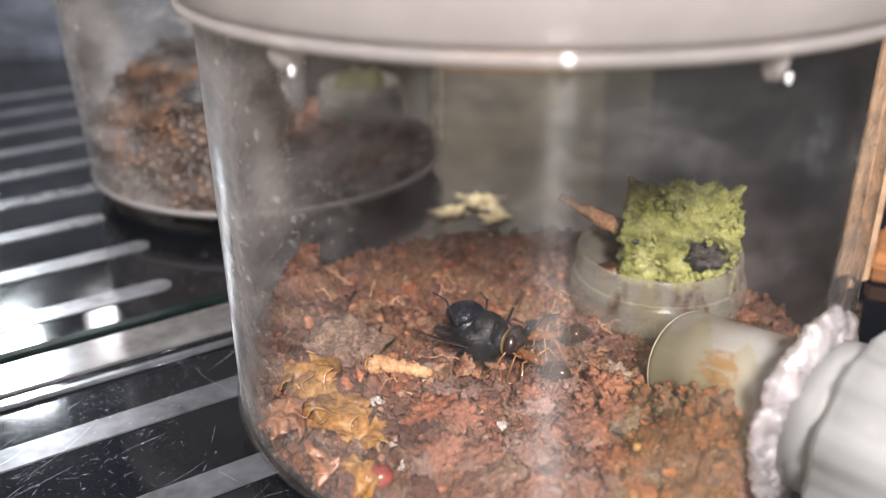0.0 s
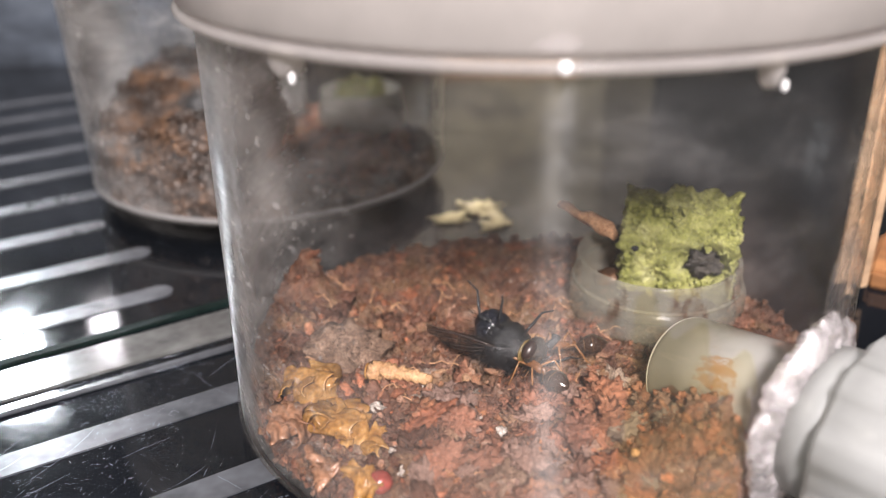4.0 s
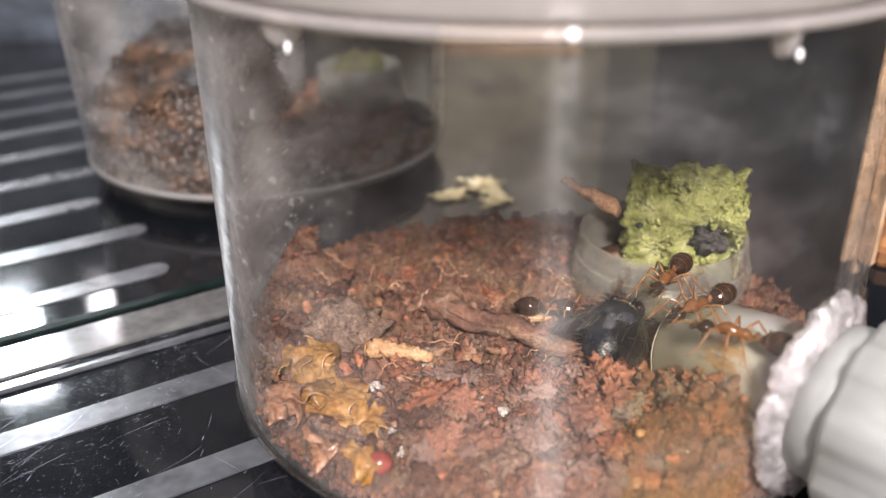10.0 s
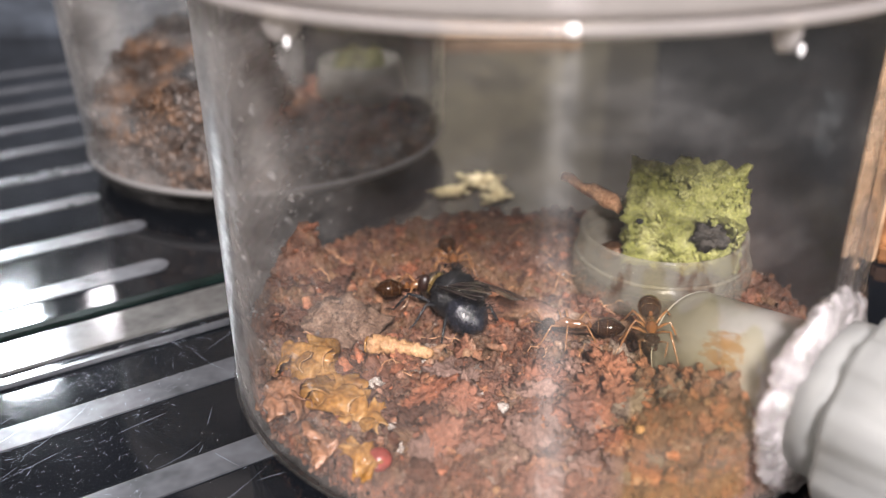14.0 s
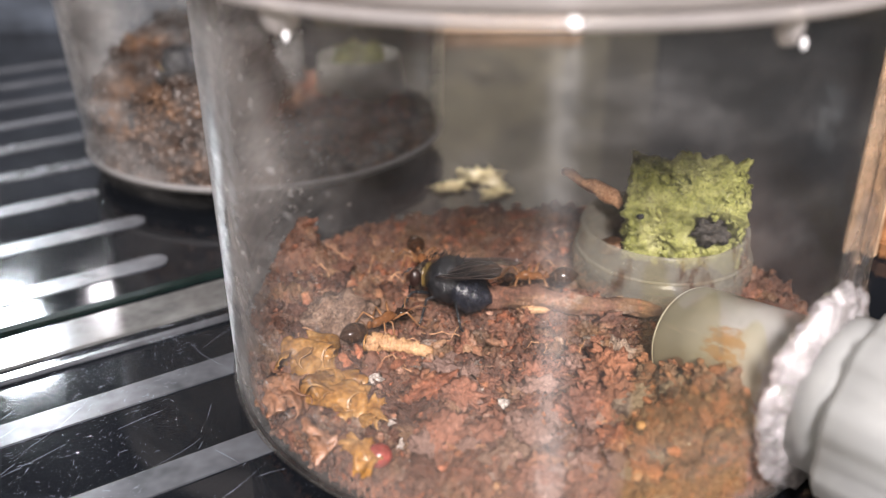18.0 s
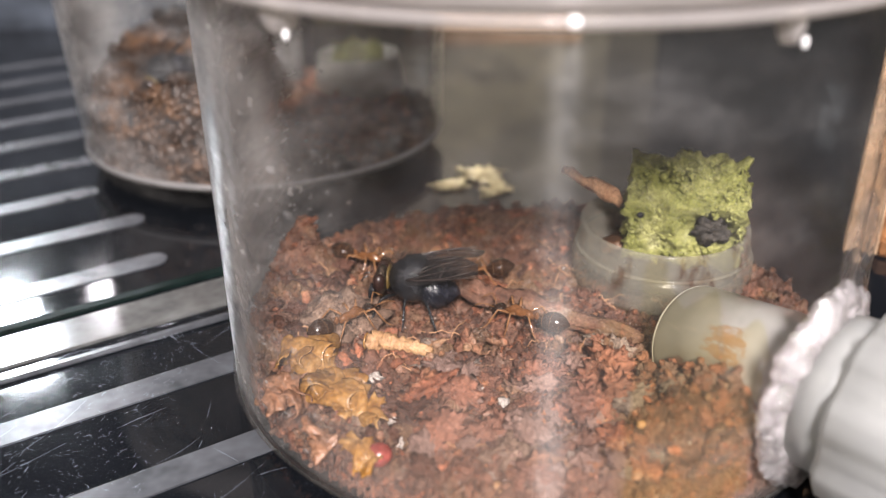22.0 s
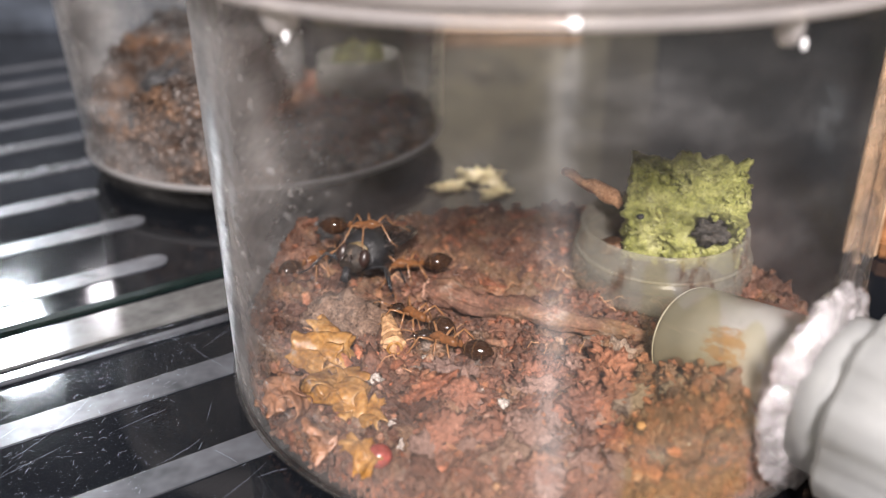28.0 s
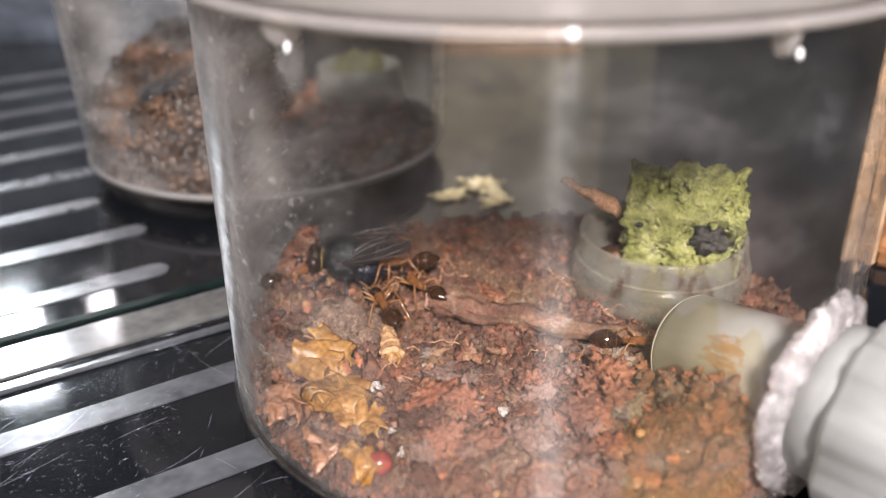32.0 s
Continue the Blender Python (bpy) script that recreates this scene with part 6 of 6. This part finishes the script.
        [(0, 0.03050, 0.07500, 0.00850, 150), (4.5, 0.02950, 0.07700, 0.00850, 150), (5.5, 0.02494, 0.07615, 0.01650, 180), (6, 0.02250, 0.07264, 0.01550, 190), (6.5, 0.02256, 0.07421, 0.01580, 185), (7, 0.02079, 0.07613, 0.01350, 190), (7.5, 0.02165, 0.07385, 0.01500, 160), (8, 0.02549, 0.07206, 0.01750, 160), (9, 0.02556, 0.06952, 0.01780, 140), (9.5, 0.02443, 0.06948, 0.01750, 150), (10, 0.02663, 0.06981, 0.01800, 150), (10.5, 0.02311, 0.06851, 0.01720, 170), (11, 0.02024, 0.07184, 0.01400, 190), (11.5, 0.02129, 0.07112, 0.01500, 160), (12, 0.02443, 0.06975, 0.01750, 150), (12.5, 0.02230, 0.07048, 0.01600, 190), (13, 0.02893, 0.08568, 0.00700, 260), (13.6, 0.02903, 0.08383, 0.00700, 320), (14.3, 0.02950, 0.07750, 0.00780, 320), (15.5, 0.03220, 0.07220, 0.00850, 310), (22.3, 0.03160, 0.07330, 0.00840, 298), (22.85, 0.02500, 0.08300, 0.00800, 260), (23.2, 0.02043, 0.08035, 0.00878, 200), (24, 0.01616, 0.08244, 0.00810, 185), (24.5, 0.01061, 0.08006, 0.00816, 190), (25, 0.00391, 0.07998, 0.00819, 175), (25.5, 0.00173, 0.08330, 0.00807, 160), (27.5, -0.00284, 0.08211, 0.00806, 140), (28, 0.00021, 0.08383, 0.00804, 150), (28.25, 0.00020, 0.08307, 0.00806, 105), (28.5, 0.00020, 0.08231, 0.00809, 60), (29, 0.01414, 0.09120, 0.00786, 10), (29.17, 0.01191, 0.08938, 0.00790, 60), (29.33, 0.00968, 0.08756, 0.00795, 110), (29.5, 0.00745, 0.08574, 0.00799, 160), (30, 0.01655, 0.08546, 0.00795, 180), (30.5, 0.01550, 0.08485, 0.00798, 200), (30.67, 0.01660, 0.08607, 0.00794, 140), (30.83, 0.01770, 0.08730, 0.00791, 80), (31, 0.01880, 0.08852, 0.00787, 20), (31.5, 0.02008, 0.08551, 0.00797, 0), (32, 0.02171, 0.08454, 0.00807, -10)],
    ]
    TWIG_ROWS = [(0, 0.01187, 0.09526, 0.00460, -32.0), (3.5, 0.01197, 0.09624, 0.00460, -31.8), (5.5, 0.00798, 0.09048, 0.00698, -35.5), (8, 0.00788, 0.08933, 0.00701, -34.7), (11, 0.00756, 0.08963, 0.00700, -34.6), (12, 0.00978, 0.09198, 0.00687, -25.8), (16.5, 0.01027, 0.09330, 0.00684, -19.1), (17.3, 0.01080, 0.09479, 0.00683, -12.8), (20.3, 0.01072, 0.09427, 0.00683, -13.1), (21, 0.01030, 0.09312, 0.00686, -27.5), (23, 0.00913, 0.09312, 0.00688, -34.2), (24.5, 0.00887, 0.09292, 0.00688, -26.1), (27.5, 0.00880, 0.09207, 0.00689, -24.5), (30, 0.00902, 0.09197, 0.00688, -23.3), (32, 0.00928, 0.09206, 0.00688, -22.5)]
    HUSK_ROWS = [(0, -0.00519, 0.08456, 0.00708, -14), (3.5, -0.00519, 0.08443, 0.00709, -14), (6, -0.00525, 0.08436, 0.00709, -14), (12, -0.00511, 0.08485, 0.00708, -14), (20, -0.00518, 0.08410, 0.00709, -15), (23.2, -0.00515, 0.08462, 0.00708, -16), (23.45, -0.00560, 0.08560, 0.00708, 26), (23.7, -0.00613, 0.08670, 0.00706, 75), (24, -0.00655, 0.08745, 0.00706, 118), (25.5, -0.00656, 0.08752, 0.00706, 114), (27, -0.00627, 0.08709, 0.00706, 104), (27.6, -0.00615, 0.08729, 0.00706, 100), (28.5, -0.00610, 0.08741, 0.00706, 100), (30, -0.00612, 0.08747, 0.00706, 98), (32, -0.00618, 0.08691, 0.00706, 98)]
    REAR_FLY_ROWS = [(0, -0.04101, 0.14800, 0.02017, 200), (14, -0.04120, 0.14800, 0.01966, 200), (17, -0.04257, 0.14800, 0.02172, 200), (19, -0.04431, 0.14800, 0.02222, 215), (23, -0.04615, 0.14800, 0.01941, 240), (25, -0.04646, 0.14800, 0.01905, 245), (28, -0.04691, 0.14800, 0.01790, 250), (32, -0.04744, 0.14800, 0.01742, 250)]
    body, wings, legs = the_fly
    walk(body, [(t, pose(x, y, z, 0, 0, h) @ pose(0, 0, 0, r, -p, 0)) for t, x, y, z, h, p, r in FLY_ROWS])
    swing(legs, 2.0, 9, 1.0)
    for s, ob in zip((-1, 1), wings):
        at = ob.location.copy()
        wide = 1.7 if s > 0 else 0.5
        spread = [(0, 2, 0), (3.5, 2, 0), (4.0, 12, 10), (5.5, 34 * wide, 30 * wide), (6.55, 34 * wide, 30 * wide), (6.95, 8, 8), (7.3, 12, 12), (8.0, 22, 20), (9.0, 12, 8), (11.2, 14, 14), (12, 4, 16), (23.5, 4, 16), (24.5, 12, 18), (28, 6, 14), (29.5, 3, 20), (32, 3, 20)]
        walk(ob, [(t, pose(*at, s * -12, up * (1.0 if s > 0 else 0.5), s * -out)) for t, out, up in spread])
    body, wings, legs = rear_fly
    walk(body, [(t, pose(x, y, z, 0, 0, h) @ pose(0, 0, 0, 35, 25, 0)) for t, x, y, z, h in REAR_FLY_ROWS])
    for (body, legs), rows in zip(ants, ANT_ROWS):
        walk(body, [(t, pose(x, y, z - 0.0003, 0, 0, h)) for t, x, y, z, h in rows])
        swing(legs, 7.0, 13, 0.4)
    walk(twig, [(t, pose(x, y, z, 0, 0, h)) for t, x, y, z, h in TWIG_ROWS])
    walk(husk, [(t, pose(x, y, z, 0, 0, h)) for t, x, y, z, h in HUSK_ROWS])
    walk(skin, [(0, pose(-0.0115, 0.0755, 0.0062, 6, 8, 20)), (23.9, pose(-0.0115, 0.0757, 0.0062, 6, 8, 20)), (25, pose(-0.0112, 0.0760, 0.0062, 6, 8, 24)), (32, pose(-0.0112, 0.0760, 0.0062, 6, 8, 24))])
    walk(pale, [(0, pose(-0.0152, 0.0830, 0.0060, 6, 0, -10)), (23.9, pose(-0.0151, 0.0830, 0.0060, 6, 0, -10)), (24.4, pose(-0.0146, 0.0833, 0.0064, 12, 6, 15)), (25, pose(-0.0138, 0.0836, 0.0068, 30, 10, 35)), (32, pose(-0.0138, 0.0836, 0.0068, 30, 10, 35))])


motions()
